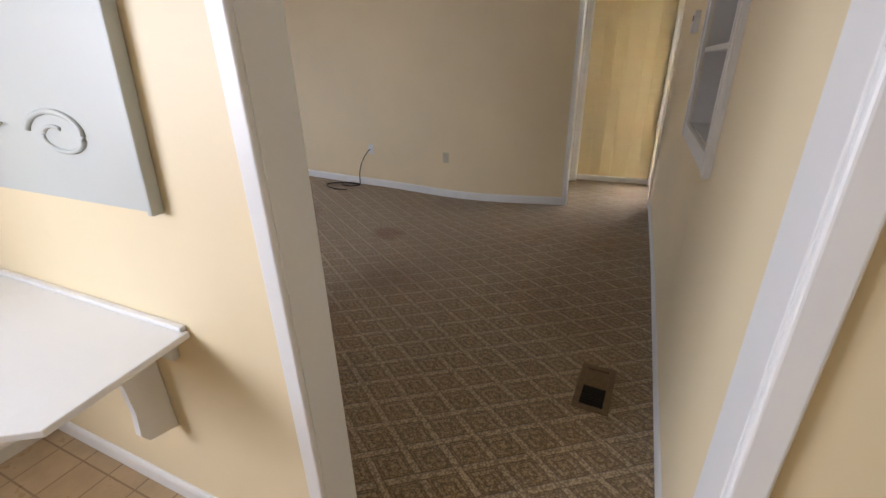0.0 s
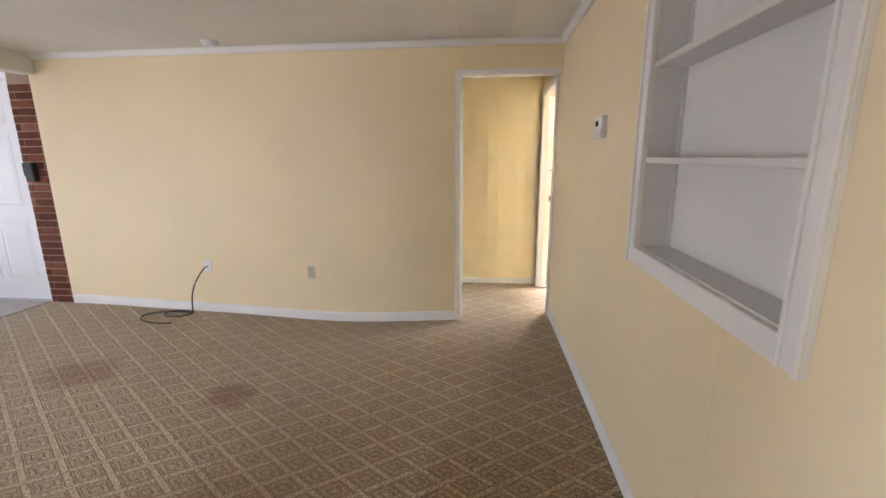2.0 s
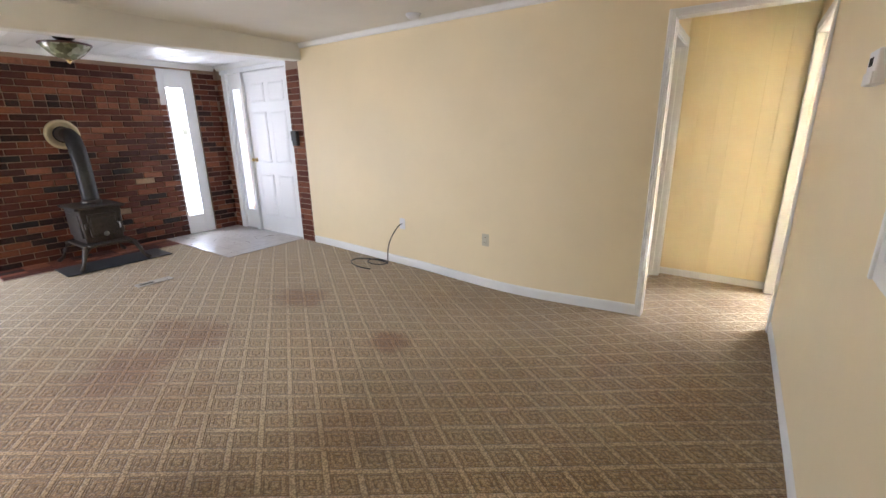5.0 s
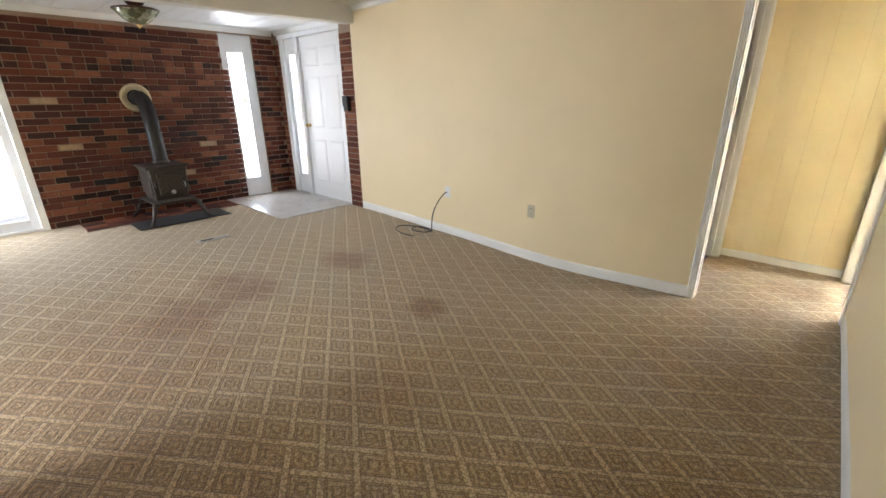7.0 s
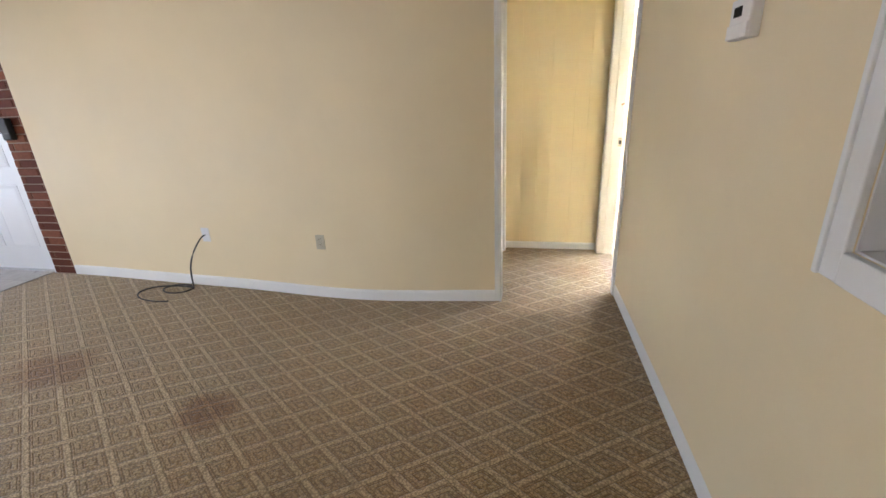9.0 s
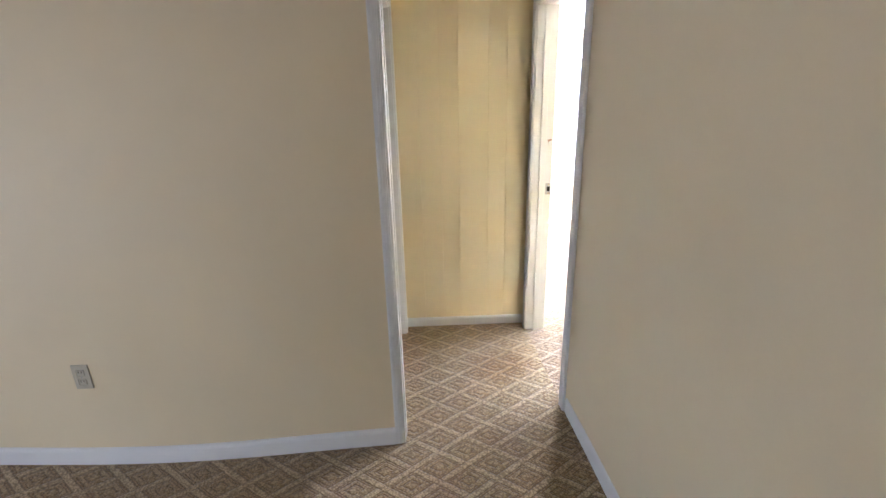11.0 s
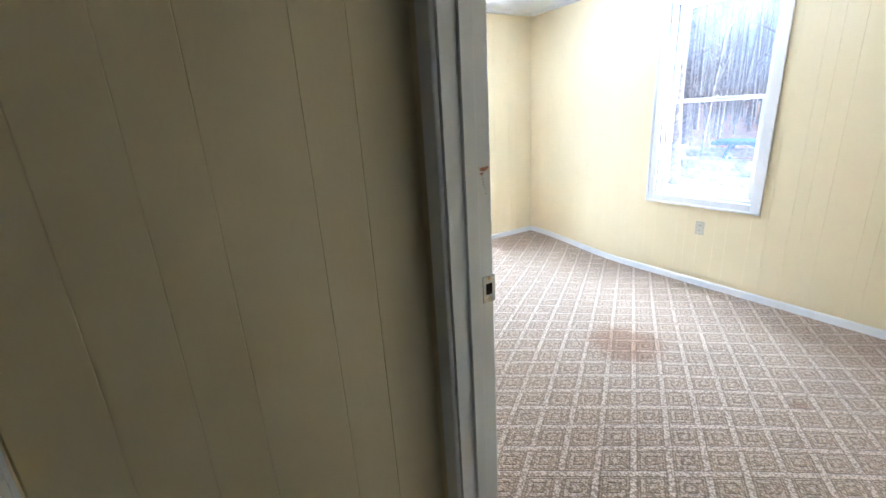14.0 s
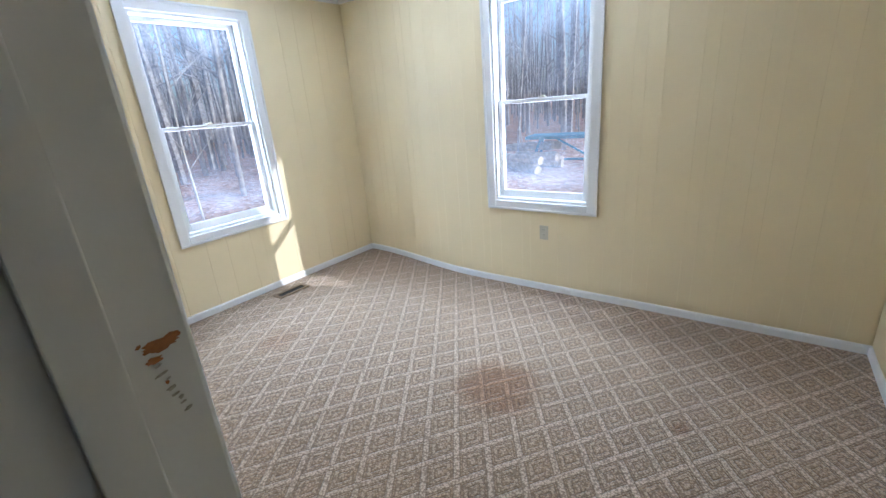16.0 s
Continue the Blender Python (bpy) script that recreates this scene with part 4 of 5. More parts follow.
register("floor_register", pose(0.050, 1.635, 0.0, 0, 0, -3), 0.155, 0.315, "brown metal floor register set in the carpet, half shut", VENT_BROWN, 8, True)
register("floor_register", pose(2.16, 8.27, 0.002, 0, 0, 90), 0.12, 0.30, "brown metal floor register under the bedroom window", VENT_BROWN, 12)
register("floor_register", pose(-4.46, 2.59, floor_z(-4.46, 2.59) + 0.003), 0.105, 0.30, "pale metal floor register near the stove, half shut", VENT_PALE, 6, True)

# ---------------------------------------------------------------- entry: floor, hearth, mat
fzw = 0.04
structure("floor_entry", boxes_bm([(XW, -4.63, 3.42, YN + 0.03, fzw - 0.01, fzw + 0.006)]), ENTRY_VINYL, "grey stone-print vinyl at the front door", "vinyl floor")
hearth = structure("floor_hearth", boxes_bm([(XW, -5.74, 1.78, 3.42, fzw - 0.01, fzw + 0.006)]), MORTAR, "flat brick hearth under the stove", "hearth")
mat_ob = part("hearth_mat", box_bm(-5.76, -5.34, 2.17, 3.13, fzw + 0.007, fzw + 0.016, 0.003), MAT_BLACK)
tagged(mat_ob, "black rubber mat under the stove's front legs", "floor mat")

# ---------------------------------------------------------------- front door and sidelight
fd = thing("door_1", pose(-5.56, YN + 0.045, fzw + 0.012), "closed white six-panel front door with brass knob", "front door", "", "structure")
dw, dh, dt = 0.935, 2.085, 0.04
leaf = bmesh.new()
add_box(leaf, 0, dw, 0, dt, 0, dh)
door_leaf = part("door_leaf", leaf, WHITE_DOOR, fd)
pw = (dw - 0.11 * 2 - 0.10) / 2
for x in (0.11, 0.11 + pw + 0.10):
    for z0, z1 in ((0.22, 0.80), (0.95, 1.60), (1.71, 1.95)):
        bm = bmesh.new()
        ix, iz = 0.035, 0.035
        o = [(x, z0), (x + pw, z0), (x + pw, z1), (x, z1)]
        i1 = [(x + 0.012, z0 + 0.012), (x + pw - 0.012, z0 + 0.012), (x + pw - 0.012, z1 - 0.012), (x + 0.012, z1 - 0.012)]
        i2 = [(x + ix, z0 + iz), (x + pw - ix, z0 + iz), (x + pw - ix, z1 - iz), (x + ix, z1 - iz)]
        lv = [[bm.verts.new((a, y, b)) for a, b in ring] for ring, y in ((o, -0.0006), (o, -0.004), (i1, -0.001), (i2, -0.0055))]
        for r, s in zip(lv, lv[1:]):
            for k in range(4):
                bm.faces.new((r[k], r[(k + 1) % 4], s[(k + 1) % 4], s[k]))
        bm.faces.new(lv[-1])
        bmesh.ops.recalc_face_normals(bm, faces=bm.faces)
        part("panel", bm, WHITE_DOOR, door_leaf)
knob = part("knob", lathe_bm([(0.028, 0), (0.028, 0.006), (0.011, 0.010), (0.010, 0.030), (0.022, 0.040), (0.027, 0.052), (0.022, 0.063), (0.004, 0.067)], 20, 'Y'), BRASS, fd, "brass knob", True)
knob.location = (0.07, 0.0, 0.98)
knob.scale = (1, -1, 1)
for z in (0.22, 1.05, 1.86):
    part("hinge", boxes_bm([(dw - 0.002, dw + 0.018, -0.012, 0.0, z - 0.05, z + 0.05)], 0.003), STEEL, fd, "steel hinge")
fr = thing("door_frame_entry", pose(0, 0, 0), "white front door frame with a narrow glazed sidelight", "door frame", "", "structure")
yf = YN + 0.03
part("jamb", box_bm(-4.622, -4.595, yf - 0.02, yf + 0.12, fzw, 2.20, 0.003), WHITE_DOOR, fr)
part("mullion", box_bm(-5.64, -5.565, yf - 0.02, yf + 0.12, fzw, 2.15, 0.003), WHITE_DOOR, fr)
part("jamb", box_bm(-6.03, -5.94, yf - 0.02, yf + 0.12, fzw, 2.15, 0.003), WHITE_DOOR, fr)
part("head", box_bm(-6.06, -4.595, yf - 0.024, yf + 0.12, 2.145, 2.20, 0.003), WHITE_DOOR, fr)
part("threshold", box_bm(-5.94, -4.622, yf - 0.02, yf + 0.12, fzw - 0.01, fzw + 0.012, 0.003), STEEL, fr)
sl = part("sidelight_panel", boxes_bm([(-5.94, -5.86, yf + 0.02, yf + 0.06, fzw + 0.012, 2.145), (-5.70, -5.64, yf + 0.02, yf + 0.06, fzw + 0.012, 2.145), (-5.86, -5.70, yf + 0.02, yf + 0.06, fzw + 0.012, 0.32), (-5.86, -5.70, yf + 0.02, yf + 0.06, 1.95, 2.145)], 0.002), WHITE_DOOR, fr)
part("pane", boxes_bm([(-5.865, -5.695, yf + 0.038, yf + 0.042, 0.315, 1.955)]), GLASS, sl).visible_shadow = False

# narrow window beside the brick wall
sw = thing("window_4", pose(0, 0, 0), "tall narrow glazed white panel in the brick wall", "sidelight window", "", "structure")
xs = XW - 0.02
fr4 = part("window_frame", boxes_bm([(xs - 0.05, xs, 3.672, 3.765, fzw, 2.185), (xs - 0.05, xs, 3.965, 4.105, fzw, 2.185), (xs - 0.05, xs, 3.765, 3.965, fzw, 0.30), (xs - 0.05, xs, 3.765, 3.965, 1.965, 2.185)], 0.002), WHITE_DOOR, sw)
part("stop", boxes_bm([(xs - 0.002, xs + 0.008, 3.750, 3.765, 0.285, 1.98), (xs - 0.002, xs + 0.008, 3.965, 3.980, 0.285, 1.98), (xs - 0.002, xs + 0.008, 3.765, 3.965, 0.285, 0.30), (xs - 0.002, xs + 0.008, 3.765, 3.965, 1.965, 1.98)], 0.002), WHITE_DOOR, fr4)
part("pane", boxes_bm([(xs - 0.028, xs - 0.024, 3.760, 3.9655, 0.295, 1.97)]), GLASS, sw).visible_shadow = False

# glazed patio door
pd = thing("door_2", pose(0, 0, 0), "white framed sliding glass patio door, glaring with daylight", "patio door", "", "structure")
xp = XW - 0.03
part("frame", boxes_bm([(xp - 0.09, xp + 0.045, -0.42, -0.36, fzw, 2.06), (xp - 0.09, xp + 0.045, 1.475, 1.54, fzw, 2.06), (xp - 0.09, xp + 0.045, -0.36, 1.475, 2.0, 2.06), (xp - 0.09, xp + 0.03, -0.36, 1.475, fzw - 0.02, fzw + 0.03)], 0.003), WHITE_DOOR, pd)
for y0, y1, dx in ((-0.355, 0.60, -0.06), (0.52, 1.47, -0.015)):
    s = part("sash", boxes_bm([(xp + dx - 0.035, xp + dx, y0, y0 + 0.07, fzw + 0.03, 1.998), (xp + dx - 0.035, xp + dx, y1 - 0.07, y1, fzw + 0.03, 1.998), (xp + dx - 0.035, xp + dx, y0 + 0.07, y1 - 0.07, 1.92, 1.998), (xp + dx - 0.035, xp + dx, y0 + 0.07, y1 - 0.07, fzw + 0.03, fzw + 0.13)], 0.003), WHITE_DOOR, pd)
    part("pane", boxes_bm([(xp + dx - 0.020, xp + dx - 0.016, y0 + 0.065, y1 - 0.065, fzw + 0.125, 1.925)]), GLASS, s).visible_shadow = False

# black box on the brick pier
bx = thing("key_box", pose(-4.50, YN - 0.004, 1.315), "small black metal box hung on the brick pier", "wall box")
part("body", box_bm(-0.045, 0.045, -0.045, 0, -0.085, 0.085, 0.008), BLACK, bx)
part("lid", box_bm(-0.048, 0.048, -0.052, -0.044, -0.03, 0.088, 0.004), BLACK, bx)

# ---------------------------------------------------------------- cast iron stove
st = thing("wood_stove", pose(-5.74, 2.60, fzw + 0.014), "black cast iron wood stove with splayed legs on a mat", "wood stove")
# local x towards the room, y along the wall
sx, sy = 0.235, 0.185


def taper_box(x0, x1, y0, y1, z0, z1, k, bev=0.012):
    bm = box_bm(x0, x1, y0, y1, z0, z1)
    cx, cy = (x0 + x1) / 2, (y0 + y1) / 2
    for v in bm.verts:
        if v.co.z < (z0 + z1) / 2:
            v.co.x, v.co.y = cx + (v.co.x - cx) * k, cy + (v.co.y - cy) * k
    bmesh.ops.bevel(bm, geom=bm.edges[:], offset=bev, segments=3, affect='EDGES', profile=0.5)
    return bm


part("firebox", taper_box(-sx, sx, -sy, sy, 0.235, 0.60, 0.90), IRON, st)
part("base_plate", box_bm(-sx - 0.02, sx + 0.07, -sy - 0.035, sy + 0.035, 0.21, 0.24, 0.008), IRON, st)
part("top_plate", box_bm(-sx - 0.03, sx + 0.035, -sy - 0.035, sy + 0.035, 0.60, 0.628, 0.009), IRON, st)
dr = part("fire_door", taper_box(sx - 0.012, sx + 0.026, -0.130, 0.130, 0.31, 0.55, 0.95, 0.008), IRON, st)
part("door_rib", box_bm(sx + 0.022, sx + 0.034, -0.11, 0.11, 0.345, 0.515, 0.006), IRON, dr)
part("door_handle", tube_bm([(sx + 0.03, 0.12, 0.44), (sx + 0.06, 0.125, 0.44), (sx + 0.065, 0.125, 0.38)], 0.008, 8), STEEL, dr, "", True)
for y in (-0.15, 0.15):
    part("hinge_lug", box_bm(sx - 0.004, sx + 0.03, y - 0.012, y + 0.012, 0.40, 0.46, 0.004), IRON, st)
for y in (-sy + 0.008, sy - 0.008):
    part("side_panel", box_bm(-sx + 0.05, sx - 0.05, y - 0.014, y + 0.014, 0.30, 0.55, 0.010), IRON, st)
part("ash_lip", box_bm(sx - 0.02, sx + 0.15, -0.19, 0.19, 0.232, 0.252, 0.006), IRON, st)
part("draft_knob", lathe_bm([(0.022, 0), (0.026, 0.008), (0.020, 0.018), (0.006, 0.022)], 16, 'X'), STEEL, st, "", True).location = (sx + 0.032, 0, 0.335)
for ax in (-1, 1):
    for ay in (-1, 1):
        fx = 0.05 if ax > 0 else 0.0
        p = [(ax * sx * 0.82 + fx * 0.6, ay * sy * 0.86, 0.225), (ax * (sx + 0.02) + fx, ay * (sy + 0.035), 0.20), (ax * (sx + 0.05) + fx, ay * (sy + 0.065), 0.13), (ax * (sx + 0.06) + fx, ay * (sy + 0.085), 0.055), (ax * (sx + 0.10) + fx, ay * (sy + 0.125), 0.010)]
        part("leg", tube_bm(p, [0.034, 0.030, 0.021, 0.017, 0.022], 8), IRON, st, "", True)
pipe = part("flue_pipe", tube_bm([(-0.04, 0.02, 0.62), (-0.04, 0.02, 0.70), (-0.055, 0.02, 1.02), (-0.085, 0.02, 1.20), (-0.16, 0.02, 1.31), (-0.26, 0.02, 1.345), (-0.455, 0.02, 1.35)], 0.076, 18), PIPE, st, "", True)
part("pipe_collar", lathe_bm([(0.090, 0.0), (0.094, 0.012), (0.090, 0.03), (0.080, 0.045)], 24), IRON, st, "", True).location = (-0.04, 0.02, 0.626)
part("pipe_joint", lathe_bm([(0.0785, 0), (0.082, 0.006), (0.0785, 0.012)], 24), PIPE, pipe, "", True).location = (-0.053, 0.02, 0.97)
part("wall_ring", lathe_bm([(0.120, 0.0), (0.152, 0.002), (0.158, 0.010), (0.152, 0.018), (0.130, 0.026), (0.120, 0.018)], 40, 'X'), PALE_BRASS, st, "pale brass wall ring round the flue", True).location = (-0.455, 0.02, 1.35)
part("thimble", lathe_bm([(0.072, 0.0), (0.121, 0.001), (0.121, 0.012), (0.090, 0.016), (0.072, 0.03)], 32, 'X'), PIPE, st, "", True).location = (-0.455, 0.02, 1.35)

# ---------------------------------------------------------------- ceiling lamp over the stove
cl = thing("ceiling_lamp", pose(-5.22, 2.56, 2.262), "mottled stained-glass bowl lamp on a dark ceiling plate", "ceiling lamp")
part("ceiling_plate", lathe_bm([(0.025, -0.060), (0.05, -0.045), (0.075, -0.025), (0.085, -0.008), (0.085, 0.0)], 32), DARK_WOOD, cl, "", True)
part("stem", lathe_bm([(0.016, -0.21), (0.016, -0.05)], 12), DARK_WOOD, cl, "", True)
bowl = bmesh.new()
prof = [(0.02, -0.205), (0.075, -0.190), (0.125, -0.155), (0.165, -0.112), (0.188, -0.080)]
n = 24
outer = [[bowl.verts.new((r * math.cos(2 * math.pi * i / n), r * math.sin(2 * math.pi * i / n), h)) for i in range(n)] for r, h in prof]
inner = [[bowl.verts.new(((r - 0.006) * math.cos(2 * math.pi * i / n), (r - 0.006) * math.sin(2 * math.pi * i / n), h + 0.006)) for i in range(n)] for r, h in prof]
loops = outer + inner[::-1]
for a, b in zip(loops, loops[1:] + loops[:1]):
    for i in range(n):
        bowl.faces.new((a[i], a[(i + 1) % n], b[(i + 1) % n], b[i]))
part("shade", bowl, LAMP_GLASS, cl, "mottled green, white and rose glass")
part("shade_rim", lathe_bm([(0.181, -0.086), (0.196, -0.082), (0.196, -0.070), (0.181, -0.068)], 32), DARK_WOOD, cl, "", True)
part("finial", lathe_bm([(0.003, -0.240), (0.012, -0.228), (0.016, -0.214), (0.024, -0.206), (0.022, -0.198)], 14), BRASS, cl, "", True)

# ---------------------------------------------------------------- kitchen: wall desk and scrolled wall board
dk = thing("wall_desk", pose(0, 0, 0), "white painted wall desk with a scalloped bracket", "wall desk", "", "")
top = bmesh.new()
prof = [(-1.98, 0.527), (-0.905, 0.527), (-0.868, 0.20), (-0.99, 0.12), (-1.98, 0.12)]
lo = [top.verts.new((x, y, 0.752)) for x, y in prof]
hi = [top.verts.new((x, y, 0.770)) for x, y in prof]
top.faces.new(lo[::-1])
top.faces.new(hi)
for k in range(len(prof)):
    top.faces.new((lo[k], lo[(k + 1) % len(prof)], hi[(k + 1) % len(prof)], hi[k]))
bmesh.ops.bevel(top, geom=top.edges[:], offset=0.003, segments=2, affect='EDGES', profile=0.5)
part("desktop", top, WHITE, dk)
part("back_strip", box_bm(-1.98, -0.915, 0.512, 0.529, 0.771, 0.785, 0.003), WHITE, dk)
part("wall_rail", box_bm(-1.98, -0.98, 0.508, 0.529, 0.665, 0.751, 0.003), WHITE, dk)
br = bmesh.new()
prof = [(0.527, 0.751), (0.16, 0.751), (0.165, 0.722), (0.27, 0.712), (0.30, 0.690), (0.37, 0.685), (0.415, 0.655), (0.432, 0.60), (0.436, 0.50), (0.428, 0.425), (0.445, 0.395), (0.527, 0.375)]
a = [br.verts.new((-1.125, y, z)) for y, z in prof]
b = [br.verts.new((-1.10, y, z)) for y, z in prof]
br.faces.new(a)
br.faces.new(b[::-1])
for k in range(len(prof)):
    br.faces.new((a[k], b[k], b[(k + 1) % len(prof)], a[(k + 1) % len(prof)]))
bmesh.ops.recalc_face_normals(br, faces=br.faces)
part("bracket", br, WHITE, dk)

sb = thing("wall_board", pose(-0.878, YK, 1.090), "white painted wall board with a carved scroll", "wall board")
# local x runs along the wall away from the doorway (negative), z up
brd = bmesh.new()
prof = [(0.0, 0.025), (-0.03, 0.030), (-0.12, 0.040), (-0.21, 0.052), (-0.30, 0.070), (-0.35, 0.090), (-0.375, 0.120), (-0.370, 0.150), (-0.40, 0.174), (-0.475, 0.181), (-0.56, 0.165), (-0.66, 0.190),
        (-0.76, 0.180), (-0.84, 0.130), (-0.91, 0.070), (-0.98, 0.030), (-0.98, 0.98), (0.0, 0.98)]
a = [brd.verts.new((x + 0.10 * z, -0.028, z)) for x, z in prof]
b = [brd.verts.new((x + 0.10 * z, -0.014, z)) for x, z in prof]
brd.faces.new(a)
brd.faces.new(b[::-1])
for k in range(len(prof)):
    brd.faces.new((a[k], b[k], b[(k + 1) % len(prof)], a[(k + 1) % len(prof)]))
bmesh.ops.recalc_face_normals(brd, faces=brd.faces)
part("scrolled_front", brd, BOARD_PAINT, sb)
def leaning(bm):
    for v in bm.verts:
        v.co.x += 0.10 * v.co.z
    return bm


part("back", leaning(boxes_bm([(-0.98, 0.0, -0.0138, -0.001, 0.0, 0.98)])), BOARD_PAINT, sb)
part("edge_strip", leaning(box_bm(0.001, 0.016, -0.030, -0.001, -0.002, 0.98, 0.003)), BOARD_PAINT, sb)
pts = []
for i in range(40):
    u = i / 39
    ang = math.pi * 0.95 - u * 2 * math.pi * 1.30
    r = 1.0 - 0.72 * u ** 1.3
    pts.append((-0.229 + 0.117 * r * math.cos(ang), -0.029, 0.158 + 0.054 * r * math.sin(ang)))
part("carved_scroll", tube_bm(pts, [0.0075 - 0.003 * i / 39 for i in range(40)], 6), BOARD_PAINT, sb, "", True)

# ---------------------------------------------------------------- outdoors
def tree_mesh(seed, h, r, n_limbs, pale):
    rg = random.Random(seed)
    tr = bmesh.new()

    def limb(p, d, length, rad, depth):
        steps = 6 if depth == 0 else 4
        pts, q, dd = [p.copy()], p.copy(), d.copy()
        for _ in range(steps):
            dd = (dd + Vector((rg.uniform(-1, 1), rg.uniform(-1, 1), rg.uniform(-0.3, 0.6))) * (0.045 if depth == 0 else 0.22)).normalized()
            q = q + dd * length / steps
            pts.append(q.copy())
        k = 7 if depth == 0 else (5 if depth == 1 else 3)
        one = tube_bm(pts, [rad * (1 - 0.75 * i / steps) for i in range(steps + 1)], k)
        me = bpy.data.meshes.new("limb")
        one.to_mesh(me)
        one.free()
        (tr if depth == 0 else br).from_mesh(me)
        bpy.data.meshes.remove(me)
        if depth < 3:
            for _ in range(n_limbs if depth == 0 else (4 if depth == 1 else 3)):
                u = rg.uniform(0.22, 0.95) if depth == 0 else rg.uniform(0.3, 0.95)
                i = min(steps - 1, int(u * steps))
                at = pts[i].lerp(pts[i + 1], u * steps - i)
                out = Vector((rg.uniform(-1, 1), rg.uniform(-1, 1), rg.uniform(0.15, 0.9))).normalized()
                limb(at, (out + dd * 0.3).normalized(), length * rg.uniform(0.18, 0.36) if depth == 0 else length * rg.uniform(0.4, 0.7), rad * (1 - 0.75 * u) * rg.uniform(0.30, 0.5), depth + 1)

    br = bmesh.new()
    limb(Vector((0, 0, -0.2)), Vector((rg.uniform(-0.05, 0.05), rg.uniform(-0.05, 0.05), 1)).normalized(), h, r, 0)
    m = BARK_PALE if pale else BARK
    return mesh_of("trunk", tr, m, True), mesh_of("crown", br, m, True)


KINDS = [tree_mesh(11 + i, h, r, nl, pale) for i, (h, r, nl, pale) in enumerate(((13, 0.12, 14, False), (11, 0.08, 14, True), (14, 0.16, 12, False), (8, 0.045, 18, True), (5.5, 0.028, 22, True), (12, 0.10, 12, True)))]
protos = []
for i, (tm, cm) in enumerate(KINDS):
    tree = thing("tree", pose(0, 0, -0.55), "bare winter tree with a tall slim trunk", "tree", "bare trees in the woods")
    if i in (3, 4):
        tagged(tree, "thin bare sapling with many twigs")
    for nm, me in (("trunk", tm), ("crown", cm)):
        o = new(nm, me)
        o.parent = tree
    protos.append(tree)
rg = random.Random(21)
placed = []
count = 0
while count < 150:
    zone = rg.random()
    if zone < 0.45:
        x, y = rg.uniform(8, 34), rg.uniform(3.5, 26)
    else:
        x, y = rg.uniform(-9, 14), rg.uniform(12.0, 38)
    if x < 9.5 and y < 11.5:
        continue
    # a clearing on the side of the low sun
    away = (x - 3.4) * 1.0 + (y - 6.4) * 0.61
    if (x - 3.4) * 0.61 - (y - 6.4) > -0.5 * abs(away) and y < 7.0:
        continue
    if any((x - a) ** 2 + (y - b) ** 2 < 0.7 for a, b in placed):
        continue
    placed.append((x, y))
    k = rg.choice((0, 1, 2, 3, 3, 3, 4, 4, 4, 5))
    s = rg.uniform(0.85, 1.15)
    m = pose(x, y, -0.55, 0, 0, rg.uniform(0, 360))
    if count < len(protos):
        protos[count].matrix_world = m
    else:
        copy_thing(protos[k], m)
    count += 1

# the woods beyond, too many to count
fw = bmesh.new()
rg = random.Random(77)


def stick(p, q, r0, r1, k):
    d = (q - p).normalized()
    a = d.cross(Vector((0.3, 1, 0.1))).normalized()
    b = d.cross(a)
    ra = [fw.verts.new(p + r0 * (math.cos(6.2832 * i / k) * a + math.sin(6.2832 * i / k) * b)) for i in range(k)]
    rb = [fw.verts.new(q + r1 * (math.cos(6.2832 * i / k) * a + math.sin(6.2832 * i / k) * b)) for i in range(k)]
    for i in range(k):
        fw.faces.new((ra[i], ra[(i + 1) % k], rb[(i + 1) % k], rb[i]))


made = 0
while made < 1350:
    x, y = rg.uniform(-30, 75), rg.uniform(3, 75)
    if not (y > 19 or x > 21) or (x > 8 and y < 3 + 0.1 * x):
        continue
    made += 1
    h, r = rg.uniform(8, 17), rg.choice((0.04, 0.06, 0.09, 0.13, 0.19))
    base = Vector((x, y, -0.6))
    tip = base + Vector((rg.uniform(-0.8, 0.8), rg.uniform(-0.8, 0.8), h))
    stick(base, tip, r, r * 0.3, 5)
    for _ in range(7):
        u = rg.uniform(0.12, 0.95)
        at = base.lerp(tip, u)
        le = rg.uniform(0.8, 3.0)
        stick(at, at + Vector((rg.uniform(-1, 1), rg.uniform(-1, 1), rg.uniform(0.1, 0.9))).normalized() * le, max(0.012, r * 0.35 * (1 - u * 0.6)), 0.006, 3)
tagged(part("far_woods", fw, BARK), "grey bare winter woods behind the house", "woods", "", "stuff")

# log pile and painted trestle outside the bedroom
lg = part("log", tube_bm([(0, -0.75, 0), (0, 0, 0.01), (0, 0.75, 0)], [0.125, 0.12, 0.115], 12), LOG, None)
tagged(lg, "pale cut log in a heap on the leaves", "log", "log heap outside")
lg.matrix_world = pose(12.4, 10.6, -0.43)
rg = random.Random(8)
for i in range(11):
    row = 0 if i < 6 else (1 if i < 9 else 2)
    copy_thing(lg, pose(11.6 + 0.30 * (i % 6) + 0.13 * row, 10.9 + rg.uniform(-0.3, 0.4), -0.43 + 0.22 * row, rg.uniform(-3, 3), 0, rg.uniform(-35, 25)))
tb = thing("trestle_table", pose(12.9, 10.0, -0.55, 0, 0, 8), "teal painted trestle table standing among dry leaves", "trestle table")
part("tabletop", box_bm(-0.5, 0.5, -1.05, 1.05, 0.82, 0.92, 0.01), TEAL, tb)
